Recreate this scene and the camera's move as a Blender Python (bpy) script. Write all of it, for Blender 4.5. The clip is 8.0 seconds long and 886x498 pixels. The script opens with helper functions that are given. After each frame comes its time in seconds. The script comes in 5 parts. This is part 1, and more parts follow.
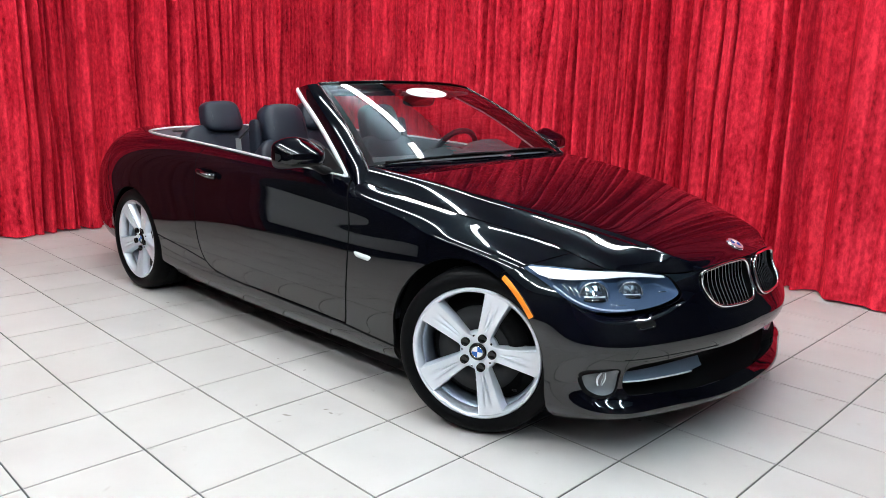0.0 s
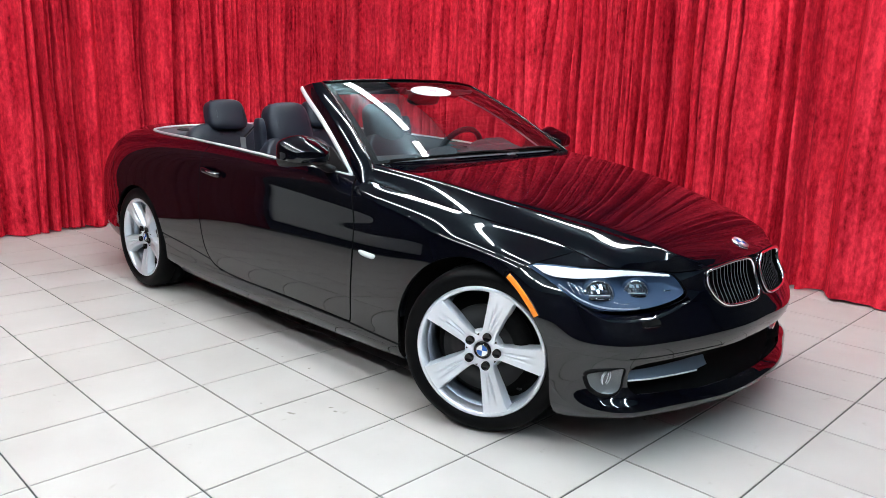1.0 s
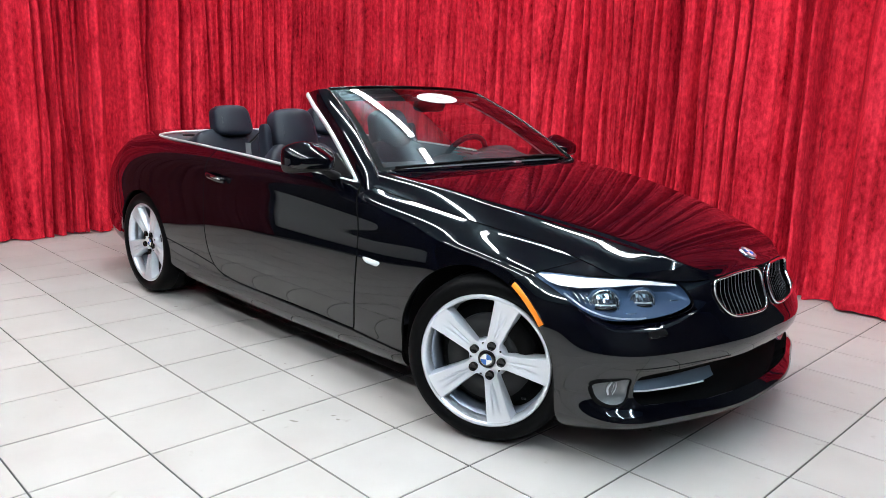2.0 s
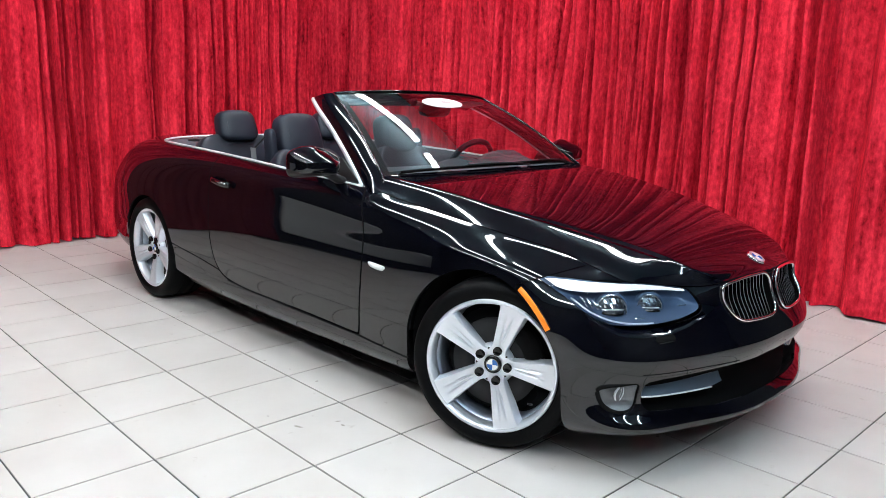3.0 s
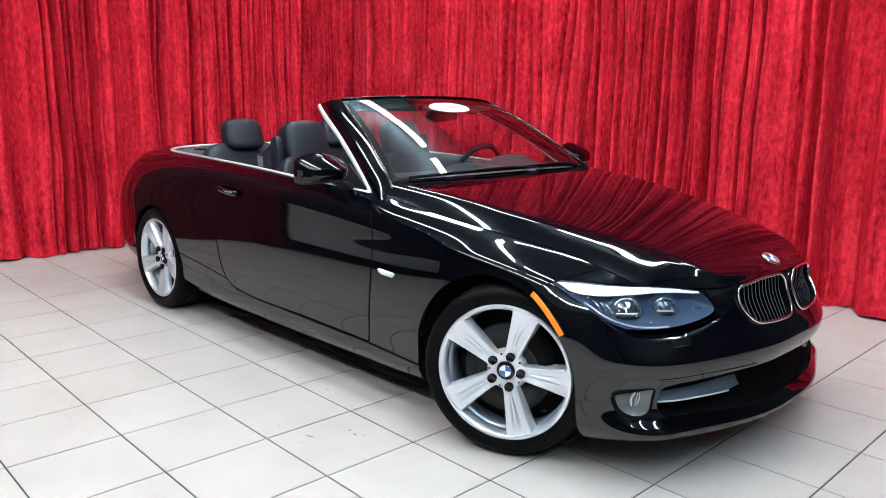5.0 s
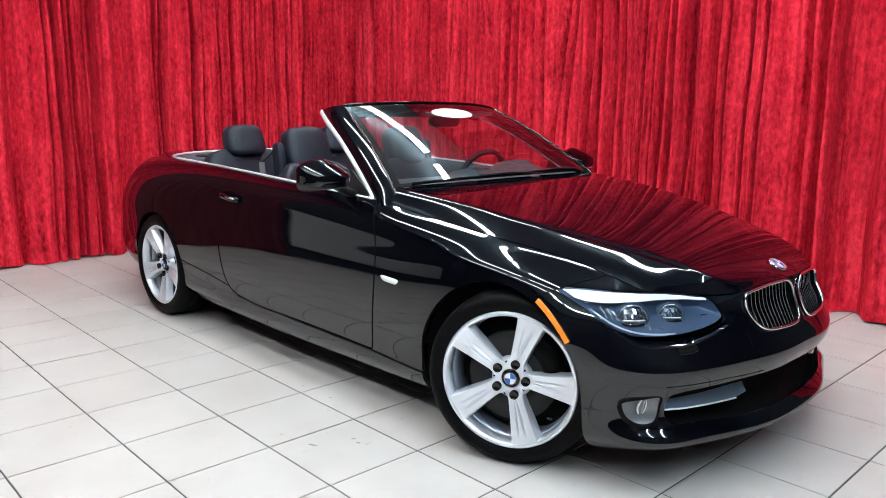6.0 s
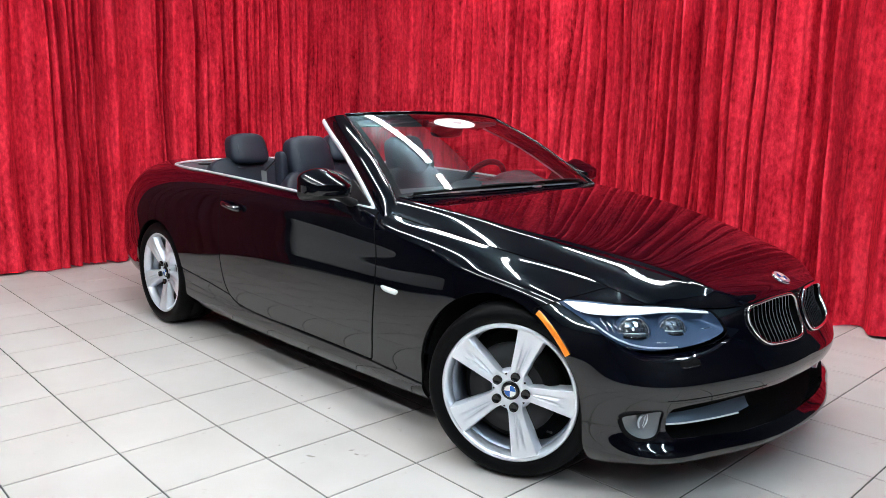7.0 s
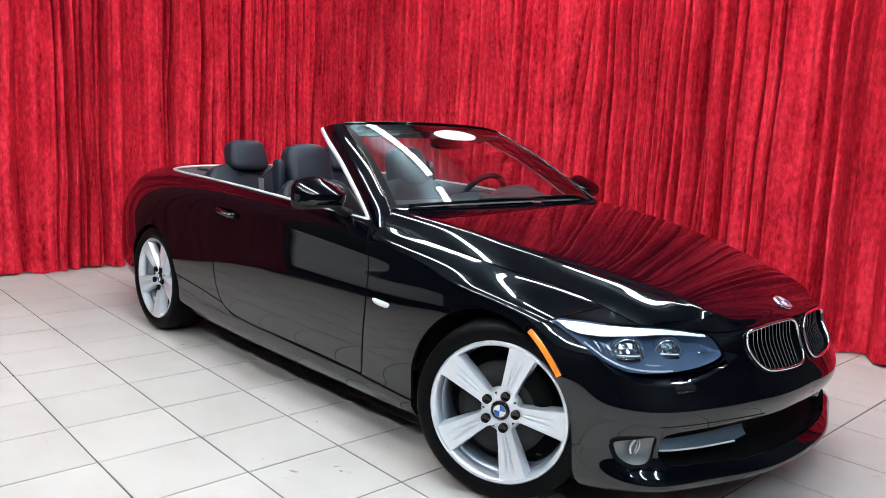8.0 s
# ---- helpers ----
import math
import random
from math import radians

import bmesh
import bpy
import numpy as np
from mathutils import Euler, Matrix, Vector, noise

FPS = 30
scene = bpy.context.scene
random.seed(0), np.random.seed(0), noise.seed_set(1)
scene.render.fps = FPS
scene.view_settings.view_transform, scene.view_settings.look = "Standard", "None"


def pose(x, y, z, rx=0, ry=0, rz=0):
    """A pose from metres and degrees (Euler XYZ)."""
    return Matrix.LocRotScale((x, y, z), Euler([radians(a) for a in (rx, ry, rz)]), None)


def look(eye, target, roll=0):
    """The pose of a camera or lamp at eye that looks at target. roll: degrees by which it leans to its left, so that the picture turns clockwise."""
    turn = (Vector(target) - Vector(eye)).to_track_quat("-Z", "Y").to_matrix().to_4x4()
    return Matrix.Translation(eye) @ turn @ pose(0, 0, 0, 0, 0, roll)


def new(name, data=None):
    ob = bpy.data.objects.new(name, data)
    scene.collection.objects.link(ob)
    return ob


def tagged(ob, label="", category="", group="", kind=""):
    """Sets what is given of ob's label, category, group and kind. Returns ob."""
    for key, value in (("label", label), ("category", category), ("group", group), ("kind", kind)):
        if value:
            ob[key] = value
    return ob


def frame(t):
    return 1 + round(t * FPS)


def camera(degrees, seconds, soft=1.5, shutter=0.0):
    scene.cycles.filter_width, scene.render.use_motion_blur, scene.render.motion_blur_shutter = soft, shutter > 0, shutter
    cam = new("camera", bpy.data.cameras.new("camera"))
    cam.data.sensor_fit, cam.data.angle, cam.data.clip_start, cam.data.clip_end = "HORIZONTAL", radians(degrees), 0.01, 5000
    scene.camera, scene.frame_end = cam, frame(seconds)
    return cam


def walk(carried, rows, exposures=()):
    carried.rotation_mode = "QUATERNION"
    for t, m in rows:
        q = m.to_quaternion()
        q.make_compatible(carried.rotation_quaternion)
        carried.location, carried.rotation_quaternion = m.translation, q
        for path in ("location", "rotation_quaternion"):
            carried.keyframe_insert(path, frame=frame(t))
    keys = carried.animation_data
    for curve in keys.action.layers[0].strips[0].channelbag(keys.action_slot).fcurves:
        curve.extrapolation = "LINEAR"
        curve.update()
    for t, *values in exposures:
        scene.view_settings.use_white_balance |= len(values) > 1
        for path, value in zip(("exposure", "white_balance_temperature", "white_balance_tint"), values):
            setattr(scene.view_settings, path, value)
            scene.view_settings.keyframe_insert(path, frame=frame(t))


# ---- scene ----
cam = camera(61.1, 8.0, soft=0.9)

PATH = [
    (0, (1.807, -2.895, 1.301), (0.463, -1.475, 0.877), 1.5),
    (0.5, (1.812, -2.896, 1.294), (0.463, -1.481, 0.871), 1.5),
    (1, (1.803, -2.898, 1.299), (0.453, -1.485, 0.872), 1.5),
    (1.5, (1.795, -2.892, 1.298), (0.44, -1.483, 0.879), 1.7),
    (3, (1.776, -2.875, 1.285), (0.402, -1.475, 0.893), 1.8),
    (3.5, (1.768, -2.876, 1.278), (0.39, -1.479, 0.892), 1.5),
    (4, (1.761, -2.874, 1.282), (0.38, -1.481, 0.895), 1.2),
    (4.5, (1.753, -2.871, 1.28), (0.368, -1.479, 0.897), 1.0),
    (6, (1.719, -2.858, 1.278), (0.328, -1.467, 0.915), 0.7),
    (6.5, (1.711, -2.852, 1.278), (0.317, -1.462, 0.925), 0.7),
    (7, (1.716, -2.836, 1.279), (0.314, -1.45, 0.941), 1.1),
    (7.5, (1.708, -2.819, 1.273), (0.301, -1.433, 0.962), 2.0),
    (8, (1.704, -2.754, 1.27), (0.285, -1.377, 0.967), 2.7),
]
walk(cam, [(t, look(eye, target, roll)) for t, eye, target, roll in PATH])
# ==== built ====

# ---- world and lamps ----
world = bpy.data.worlds.new("world")
scene.world = world
world.use_nodes = True
world.node_tree.nodes["Background"].inputs[0].default_value = (0.9, 0.95, 1.0, 1)
world.node_tree.nodes["Background"].inputs[1].default_value = 0.02
scene.view_settings.exposure = 0.0
TUBE_GLOW = 45.0
CEILING = 4.3


# ---- materials ----
def material(name, color, rough=0.5, metal=0.0, coat=0.0, ior=1.5):
    m = bpy.data.materials.new(name)
    m.use_nodes = True
    b = m.node_tree.nodes["Principled BSDF"]
    b.inputs["Base Color"].default_value = (*color, 1)
    b.inputs["Roughness"].default_value = rough
    b.inputs["Metallic"].default_value = metal
    b.inputs["Coat Weight"].default_value = coat
    b.inputs["Coat Roughness"].default_value = 0.02
    b.inputs["IOR"].default_value = ior
    return m


def node(m, kind, **values):
    n = m.node_tree.nodes.new(kind)
    for k, v in values.items():
        n.inputs[k.replace("_", " ")].default_value = v
    return n


def link(m, a, out, b, inp):
    m.node_tree.links.new(a.outputs[out], b.inputs[inp])


def bsdf(m):
    return m.node_tree.nodes["Principled BSDF"]


def coords(m, scale=(1, 1, 1)):
    tc = m.node_tree.nodes.new("ShaderNodeTexCoord")
    mp = node(m, "ShaderNodeMapping", Scale=scale)
    link(m, tc, "Object", mp, "Vector")
    return mp


def noise_bump(m, scale, strength, distance=0.002, stretch=(1, 1, 1), detail=4):
    mp = coords(m, stretch)
    n = node(m, "ShaderNodeTexNoise", Scale=scale, Detail=detail)
    link(m, mp, "Vector", n, "Vector")
    b = node(m, "ShaderNodeBump", Strength=strength, Distance=distance)
    link(m, n, "Fac", b, "Height")
    link(m, b, "Normal", bsdf(m), "Normal")
    return n


def ramp(m, src, out, stops, target, socket):
    r = m.node_tree.nodes.new("ShaderNodeValToRGB")
    e = r.color_ramp.elements
    while len(e) < len(stops):
        e.new(0.5)
    for el, (p, c) in zip(e, stops):
        el.position, el.color = p, (*c, 1)
    link(m, src, out, r, "Fac")
    if target:
        link(m, r, "Color", target, socket)
    return r


def vary_rough(m, scale, lo, hi, stretch=(1, 1, 1)):
    mp = coords(m, stretch)
    n = node(m, "ShaderNodeTexNoise", Scale=scale, Detail=5)
    link(m, mp, "Vector", n, "Vector")
    r = node(m, "ShaderNodeMapRange", From_Min=0.35, From_Max=0.65, To_Min=lo, To_Max=hi)
    link(m, n, "Fac", r, "Value")
    link(m, r, "Result", bsdf(m), "Roughness")


PAINT = material("black_paint", (0.0008, 0.0010, 0.0028), 0.03, coat=0.0, ior=1.67)
vary_rough(PAINT, 9, 0.018, 0.045)
GLOSS = material("gloss_black_plastic", (0.0025, 0.0025, 0.003), 0.12)
TRIM = material("black_plastic", (0.006, 0.006, 0.007), 0.45)
noise_bump(TRIM, 900, 0.15, 0.0006)
RUBBER = material("tyre_rubber", (0.0026, 0.0026, 0.003), 0.5)
bsdf(RUBBER).inputs["Specular IOR Level"].default_value = 0.08
noise_bump(RUBBER, 300, 0.25, 0.0008)
CHROME = material("chrome", (0.86, 0.87, 0.88), 0.06, 1.0)
BRIGHT = material("bright_satin_strip", (0.90, 0.91, 0.92), 0.28, 0.3)
FOG = material("fog_lamp_reflector", (0.22, 0.22, 0.22), 0.32, 0.5)
BLADE = material("blue_grey_satin_blade", (0.25, 0.32, 0.42), 0.32, 0.8)
SATIN = material("satin_aluminium_trim", (0.62, 0.66, 0.72), 0.3, 0.9)
ALLOY = material("silver_alloy", (0.80, 0.83, 0.89), 0.30, 0.68, coat=0.4)
noise_bump(ALLOY, 500, 0.06, 0.0004)
# silver darkened for the barrel: the shade behind the spokes is in the colour
ALLOY_DARK = material("shaded_alloy_barrel", (0.33, 0.37, 0.44), 0.38, 0.6)
STEEL = material("brake_steel", (0.008, 0.008, 0.009), 0.7, 0.0)
DOME = material("projector_glass", (0.30, 0.34, 0.40), 0.14, 0.75)
noise_bump(DOME, 70, 0.5, 0.003)
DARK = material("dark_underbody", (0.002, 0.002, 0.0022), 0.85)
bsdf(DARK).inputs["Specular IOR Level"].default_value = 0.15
AMBER = material("amber_lens", (0.95, 0.24, 0.02), 0.18, coat=0.6)
WHITE = material("white_enamel", (0.82, 0.83, 0.84), 0.2, coat=0.5)
BLUE = material("blue_enamel", (0.03, 0.14, 0.5), 0.2, coat=0.5)
BEZEL = material("headlamp_bezel", (0.035, 0.066, 0.125), 0.38, 0.3)
PAPER = material("white_label_paper", (0.86, 0.87, 0.87), 0.5)
LEATHER = material("black_leather", (0.014, 0.018, 0.030), 0.45)
bsdf(LEATHER).inputs["Specular IOR Level"].default_value = 0.35
noise_bump(LEATHER, 420, 0.22, 0.0012)
CLOTHTRIM = material("grey_soft_trim", (0.060, 0.072, 0.090), 0.5)
noise_bump(CLOTHTRIM, 600, 0.2, 0.001)


def thin_glass(name, tint, gloss):
    """A pane thin enough not to bend light: clear, with a mirror layer that grows at grazing angles."""
    m = bpy.data.materials.new(name)
    m.use_nodes = True
    nt = m.node_tree
    nt.nodes.remove(nt.nodes["Principled BSDF"])
    clear = nt.nodes.new("ShaderNodeBsdfTransparent")
    clear.inputs[0].default_value = (*tint, 1)
    shine = nt.nodes.new("ShaderNodeBsdfGlossy")
    shine.inputs["Roughness"].default_value = 0.0
    fr = nt.nodes.new("ShaderNodeFresnel")
    fr.inputs["IOR"].default_value = gloss
    mix = nt.nodes.new("ShaderNodeMixShader")
    nt.links.new(fr.outputs[0], mix.inputs[0])
    nt.links.new(clear.outputs[0], mix.inputs[1])
    nt.links.new(shine.outputs[0], mix.inputs[2])
    nt.links.new(mix.outputs[0], nt.nodes["Material Output"].inputs[0])
    return m


WINDSCREEN = thin_glass("windscreen_glass", (0.74, 0.88, 0.86), 4.2)
LENS = thin_glass("clear_lens", (0.93, 0.95, 0.97), 1.22)

def glow(name, colour):
    m = material(name, (0.9, 0.9, 0.9))
    bsdf(m).inputs["Emission Color"].default_value = (*colour, 1)
    bsdf(m).inputs["Emission Strength"].default_value = TUBE_GLOW
    return m


GLOW = glow("fluorescent_tube", (0.93, 0.97, 0.985))
GLOW_COOL = glow("cool_fluorescent_tube", (0.88, 1.07, 1.19))

VELVET = material("red_crushed_velvet", (0.42, 0.012, 0.022), 0.6)
bsdf(VELVET).inputs["Sheen Weight"].default_value = 0.5
bsdf(VELVET).inputs["Sheen Roughness"].default_value = 0.3
bsdf(VELVET).inputs["Sheen Tint"].default_value = (1.0, 0.03, 0.065, 1)
bsdf(VELVET).inputs["Specular IOR Level"].default_value = 0.03
_mp = coords(VELVET, (1, 1, 0.5))
_n1 = node(VELVET, "ShaderNodeTexNoise", Scale=38.0, Detail=5.0, Roughness=0.62)
_n2 = node(VELVET, "ShaderNodeTexNoise", Scale=6.0, Detail=3.0, Roughness=0.5)
link(VELVET, _mp, "Vector", _n1, "Vector")
link(VELVET, _mp, "Vector", _n2, "Vector")
_add = VELVET.node_tree.nodes.new("ShaderNodeMath")
_add.operation = "MULTIPLY_ADD"
_add.inputs[1].default_value = 0.55
link(VELVET, _n2, "Fac", _add, 0)
link(VELVET, _n1, "Fac", _add, 2)
# upright streaks put soft fold shading into the colour; darker crushed spots gather in patches
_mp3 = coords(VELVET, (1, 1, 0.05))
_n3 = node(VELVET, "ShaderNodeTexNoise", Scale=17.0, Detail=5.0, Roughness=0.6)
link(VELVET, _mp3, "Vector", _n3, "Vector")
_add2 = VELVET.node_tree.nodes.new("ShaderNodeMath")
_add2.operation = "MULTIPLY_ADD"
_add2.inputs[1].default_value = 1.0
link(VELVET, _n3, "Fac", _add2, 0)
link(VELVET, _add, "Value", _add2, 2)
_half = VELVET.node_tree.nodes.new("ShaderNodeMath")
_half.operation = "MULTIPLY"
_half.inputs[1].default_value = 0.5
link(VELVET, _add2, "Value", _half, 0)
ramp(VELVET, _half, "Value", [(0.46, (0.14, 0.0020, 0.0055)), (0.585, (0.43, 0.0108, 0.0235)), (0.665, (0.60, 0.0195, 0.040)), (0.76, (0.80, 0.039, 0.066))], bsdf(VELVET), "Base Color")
# the pile leans upwards, so the cloth takes light from above more than from the floor
_geo = VELVET.node_tree.nodes.new("ShaderNodeNewGeometry")
_lean = VELVET.node_tree.nodes.new("ShaderNodeVectorMath")
_lean.operation = "ADD"
_lean.inputs[1].default_value = (0, 0, 0.85)
link(VELVET, _geo, "Normal", _lean, 0)
_unit = VELVET.node_tree.nodes.new("ShaderNodeVectorMath")
_unit.operation = "NORMALIZE"
link(VELVET, _lean, "Vector", _unit, 0)
_b = node(VELVET, "ShaderNodeBump", Strength=0.6, Distance=0.008)
link(VELVET, _n1, "Fac", _b, "Height")
link(VELVET, _unit, "Vector", _b, "Normal")
link(VELVET, _b, "Normal", bsdf(VELVET), "Normal")

# darker copy of the red velvet: the dim light there is in its colour
VELVET_DIM = material("dimmed_red_velvet", (0.10, 0.0015, 0.004), 0.7)
noise_bump(VELVET_DIM, 30, 0.3, 0.004)

TILE = material("glazed_white_tile", (0.74, 0.73, 0.71), 0.25)
_oi = TILE.node_tree.nodes.new("ShaderNodeObjectInfo")
_gp = TILE.node_tree.nodes.new("ShaderNodeNewGeometry")
_tn = node(TILE, "ShaderNodeTexNoise", Scale=3.0, Detail=3.0, Roughness=0.5)
link(TILE, _gp, "Position", _tn, "Vector")
_tr = ramp(TILE, _tn, "Fac", [(0.25, (0.508, 0.468, 0.446)), (0.55, (0.553, 0.515, 0.491)), (0.8, (0.583, 0.546, 0.523))], None, None)
_mx = TILE.node_tree.nodes.new("ShaderNodeMix")
_mx.data_type, _mx.blend_type = "RGBA", "MULTIPLY"
_mx.inputs[0].default_value = 1.0
_rr = ramp(TILE, _oi, "Random", [(0.0, (0.93, 0.925, 0.915)), (1.0, (1.0, 1.0, 1.0))], None, None)
TILE.node_tree.links.new(_tr.outputs[0], _mx.inputs[6])
TILE.node_tree.links.new(_rr.outputs[0], _mx.inputs[7])
# faint brown scuffs here and there
_sn = node(TILE, "ShaderNodeTexNoise", Scale=13.0, Detail=4.0, Roughness=0.6)
link(TILE, _gp, "Position", _sn, "Vector")
_sr = ramp(TILE, _sn, "Fac", [(0.0, (1.0, 1.0, 1.0)), (0.66, (1.0, 1.0, 1.0)), (0.76, (0.80, 0.78, 0.74))], None, None)
_ms = TILE.node_tree.nodes.new("ShaderNodeMix")
_ms.data_type, _ms.blend_type = "RGBA", "MULTIPLY"
_ms.inputs[0].default_value = 1.0
TILE.node_tree.links.new(_mx.outputs[2], _ms.inputs[6])
TILE.node_tree.links.new(_sr.outputs[0], _ms.inputs[7])
TILE.node_tree.links.new(_ms.outputs[2], bsdf(TILE).inputs["Base Color"])
_rg = node(TILE, "ShaderNodeMapRange", From_Min=0.3, From_Max=0.7, To_Min=0.50, To_Max=0.60)
link(TILE, _tn, "Fac", _rg, "Value")
link(TILE, _rg, "Result", bsdf(TILE), "Roughness")
bsdf(TILE).inputs["Specular IOR Level"].default_value = 0.32
GROUT = material("dark_grout", (0.055, 0.053, 0.05), 0.9)
noise_bump(GROUT, 200, 0.4, 0.001)
WALL = material("dark_painted_wall", (0.025, 0.025, 0.028), 0.7)
noise_bump(WALL, 60, 0.2, 0.002)
PALE = material("light_grey_panel_paint", (0.5, 0.5, 0.5), 0.5)
noise_bump(PALE, 80, 0.1, 0.001)
CEIL = material("blue_grey_ceiling_paint", (0.20, 0.285, 0.33), 0.8)
noise_bump(CEIL, 50, 0.2, 0.002)


# ---- mesh helpers ----
def mesh_object(name, verts, faces, mat, parent=None, label="", smooth=True, weld=0.0, solid=0.0, offset=-1.0, sharp=0.0):
    bm = bmesh.new()
    vs = [bm.verts.new(v) for v in verts]
    for f in faces:
        if len(set(f)) > 2:
            try:
                bm.faces.new([vs[i] for i in f])
            except ValueError:
                pass
    if weld:
        bmesh.ops.remove_doubles(bm, verts=bm.verts, dist=weld)
    return part(name, bm, mat, parent, label, smooth, solid, offset, sharp)


def part(name, bm, mat, parent=None, label="", smooth=True, solid=0.0, offset=-1.0, sharp=0.0):
    me = bpy.data.meshes.new(name)
    for f in bm.faces:
        f.smooth = smooth
    if solid:
        for e in bm.edges:
            if len(e.link_faces) == 1:
                e.smooth = False
    if sharp:
        for e in bm.edges:
            if len(e.link_faces) == 2 and e.calc_face_angle(0) > radians(sharp):
                e.smooth = False
    bm.to_mesh(me)
    bm.free()
    me.materials.append(mat)
    ob = new(name, me)
    if parent:
        ob.parent = parent
    if solid:
        mod = ob.modifiers.new("thickness", "SOLIDIFY")
        mod.thickness, mod.offset = solid, offset
    if label:
        tagged(ob, label)
    return ob


def spline(knots, values, at):
    """Natural cubic spline through values at knots, read at the places given."""
    k, v, at = np.asarray(knots, float), np.asarray(values, float), np.asarray(at, float)
    flat = v.reshape(len(k), -1)
    h = np.diff(k)
    a = np.zeros((len(k), len(k)))
    b = np.zeros_like(flat)
    a[0, 0] = a[-1, -1] = 1
    for i in range(1, len(k) - 1):
        a[i, i - 1], a[i, i], a[i, i + 1] = h[i - 1], 2 * (h[i - 1] + h[i]), h[i]
        b[i] = 6 * ((flat[i + 1] - flat[i]) / h[i] - (flat[i] - flat[i - 1]) / h[i - 1])
    m = np.linalg.solve(a, b)
    i = np.clip(np.searchsorted(k, at) - 1, 0, len(k) - 2)
    d, r = (at - k[i])[:, None], (k[i + 1] - at)[:, None]
    hh = h[i][:, None]
    out = (m[i] * r**3 + m[i + 1] * d**3) / (6 * hh) + (flat[i] / hh - m[i] * hh / 6) * r + (flat[i + 1] / hh - m[i + 1] * hh / 6) * d
    return out.reshape((len(at),) + v.shape[1:])


def curve_through(points, n):
    """n places along a smooth curve through points, by length."""
    p = np.asarray(points, float)
    s = np.r_[0, np.cumsum(np.linalg.norm(np.diff(p, axis=0), axis=1))]
    dense = spline(s, p, np.linspace(0, s[-1], 12 * len(p)))
    d = np.r_[0, np.cumsum(np.linalg.norm(np.diff(dense, axis=0), axis=1))]
    u = np.linspace(0, d[-1], n)
    return np.stack([np.interp(u, d, dense[:, i]) for i in range(p.shape[1])], 1)


def grid_faces(nu, nv, flip=False):
    f = []
    for i in range(nu - 1):
        for j in range(nv - 1):
            q = (i * nv + j, i * nv + j + 1, (i + 1) * nv + j + 1, (i + 1) * nv + j)
            f.append(q[::-1] if flip else q)
    return f


def clip(verts, faces, values, side=1):
    """The part of a mesh where side * values > 0, cut along the zero line; corners close to the line are moved onto it."""
    val = np.array(values, float) * side
    pos = np.array(verts, float)
    move = {}
    for f in faces:
        for a, b in zip(f, f[1:] + f[:1]):
            if val[a] * val[b] < 0:
                t = val[a] / (val[a] - val[b])
                near, share = (a, t) if t < 0.5 else (b, 1 - t)
                if share < 0.3 and (near not in move or move[near][0] > share):
                    move[near] = (share, pos[a] + (pos[b] - pos[a]) * t)
    for i, (share, p) in move.items():
        pos[i], val[i] = p, 0.0
    out_v, out_f, kept, cut = [], [], {}, {}

    def keep(i):
        if i not in kept:
            kept[i] = len(out_v)
            out_v.append(pos[i])
        return kept[i]

    def cross(i, j):
        key = (min(i, j), max(i, j))
        if key not in cut:
            a, b = key
            t = val[a] / (val[a] - val[b])
            cut[key] = len(out_v)
            out_v.append(pos[a] + (pos[b] - pos[a]) * t)
        return cut[key]

    for f in faces:
        v = val[list(f)]
        if (v <= 0).all():
            continue
        if (v >= 0).all():
            out_f.append(tuple(keep(i) for i in f))
            continue
        poly = []
        for a, b in zip(f, f[1:] + f[:1]):
            if val[a] >= 0:
                poly.append(keep(a))
            if val[a] * val[b] < 0:
                poly.append(cross(a, b))
        if len(poly) > 2:
            out_f.append(tuple(poly))
    return np.array(out_v).reshape(-1, 3), out_f


def inside(px, py, outline):
    """Signed distance to a closed outline in a plane, positive within it."""
    o = np.asarray(outline, float)
    p = np.stack([np.asarray(px), np.asarray(py)], 1)
    best = np.full(len(p), 1e9)
    odd = np.zeros(len(p), bool)
    for a, b in zip(o, np.roll(o, -1, 0)):
        ab = b - a
        t = np.clip(((p - a) @ ab) / max(ab @ ab, 1e-12), 0, 1)
        best = np.minimum(best, np.linalg.norm(p - a - t[:, None] * ab, axis=1))
        if a[1] != b[1]:
            hit = ((a[1] > p[:, 1]) != (b[1] > p[:, 1])) & (p[:, 0] < (b[0] - a[0]) * (p[:, 1] - a[1]) / (b[1] - a[1]) + a[0])
            odd ^= hit
    return np.where(odd, best, -best)


def closed_curve(points, n=80):
    p = np.asarray(points, float)
    m = len(p)
    ext = np.concatenate([p[-3:], p, p[:3]])
    s = np.r_[0, np.cumsum(np.maximum(np.linalg.norm(np.diff(ext, axis=0), axis=1), 1e-6) ** 0.5)]
    return spline(s, ext, np.linspace(s[3], s[3 + m], n, endpoint=False))


def mirrored(verts, faces):
    v = np.array(verts) * (1, -1, 1)
    return v, [tuple(reversed(f)) for f in faces]


def both(verts, faces):
    v, f = mirrored(verts, faces)
    n = len(verts)
    return np.concatenate([verts, v]), list(faces) + [tuple(i + n for i in q) for q in f]


def lathe(profile, n, axis="y", closed=False):
    """Verts and faces of a profile of (radius, along) turned round an axis."""
    vs, m = [], len(profile)
    for i in range(n):
        a = 2 * math.pi * i / n
        for r, t in profile:
            vs.append((r * math.cos(a), t, r * math.sin(a)) if axis == "y" else (r * math.cos(a), r * math.sin(a), t))
    fs = []
    for i in range(n):
        for j in range(m if closed else m - 1):
            k = (j + 1) % m
            fs.append((i * m + j, i * m + k, (i + 1) % n * m + k, (i + 1) % n * m + j))
    return vs, fs


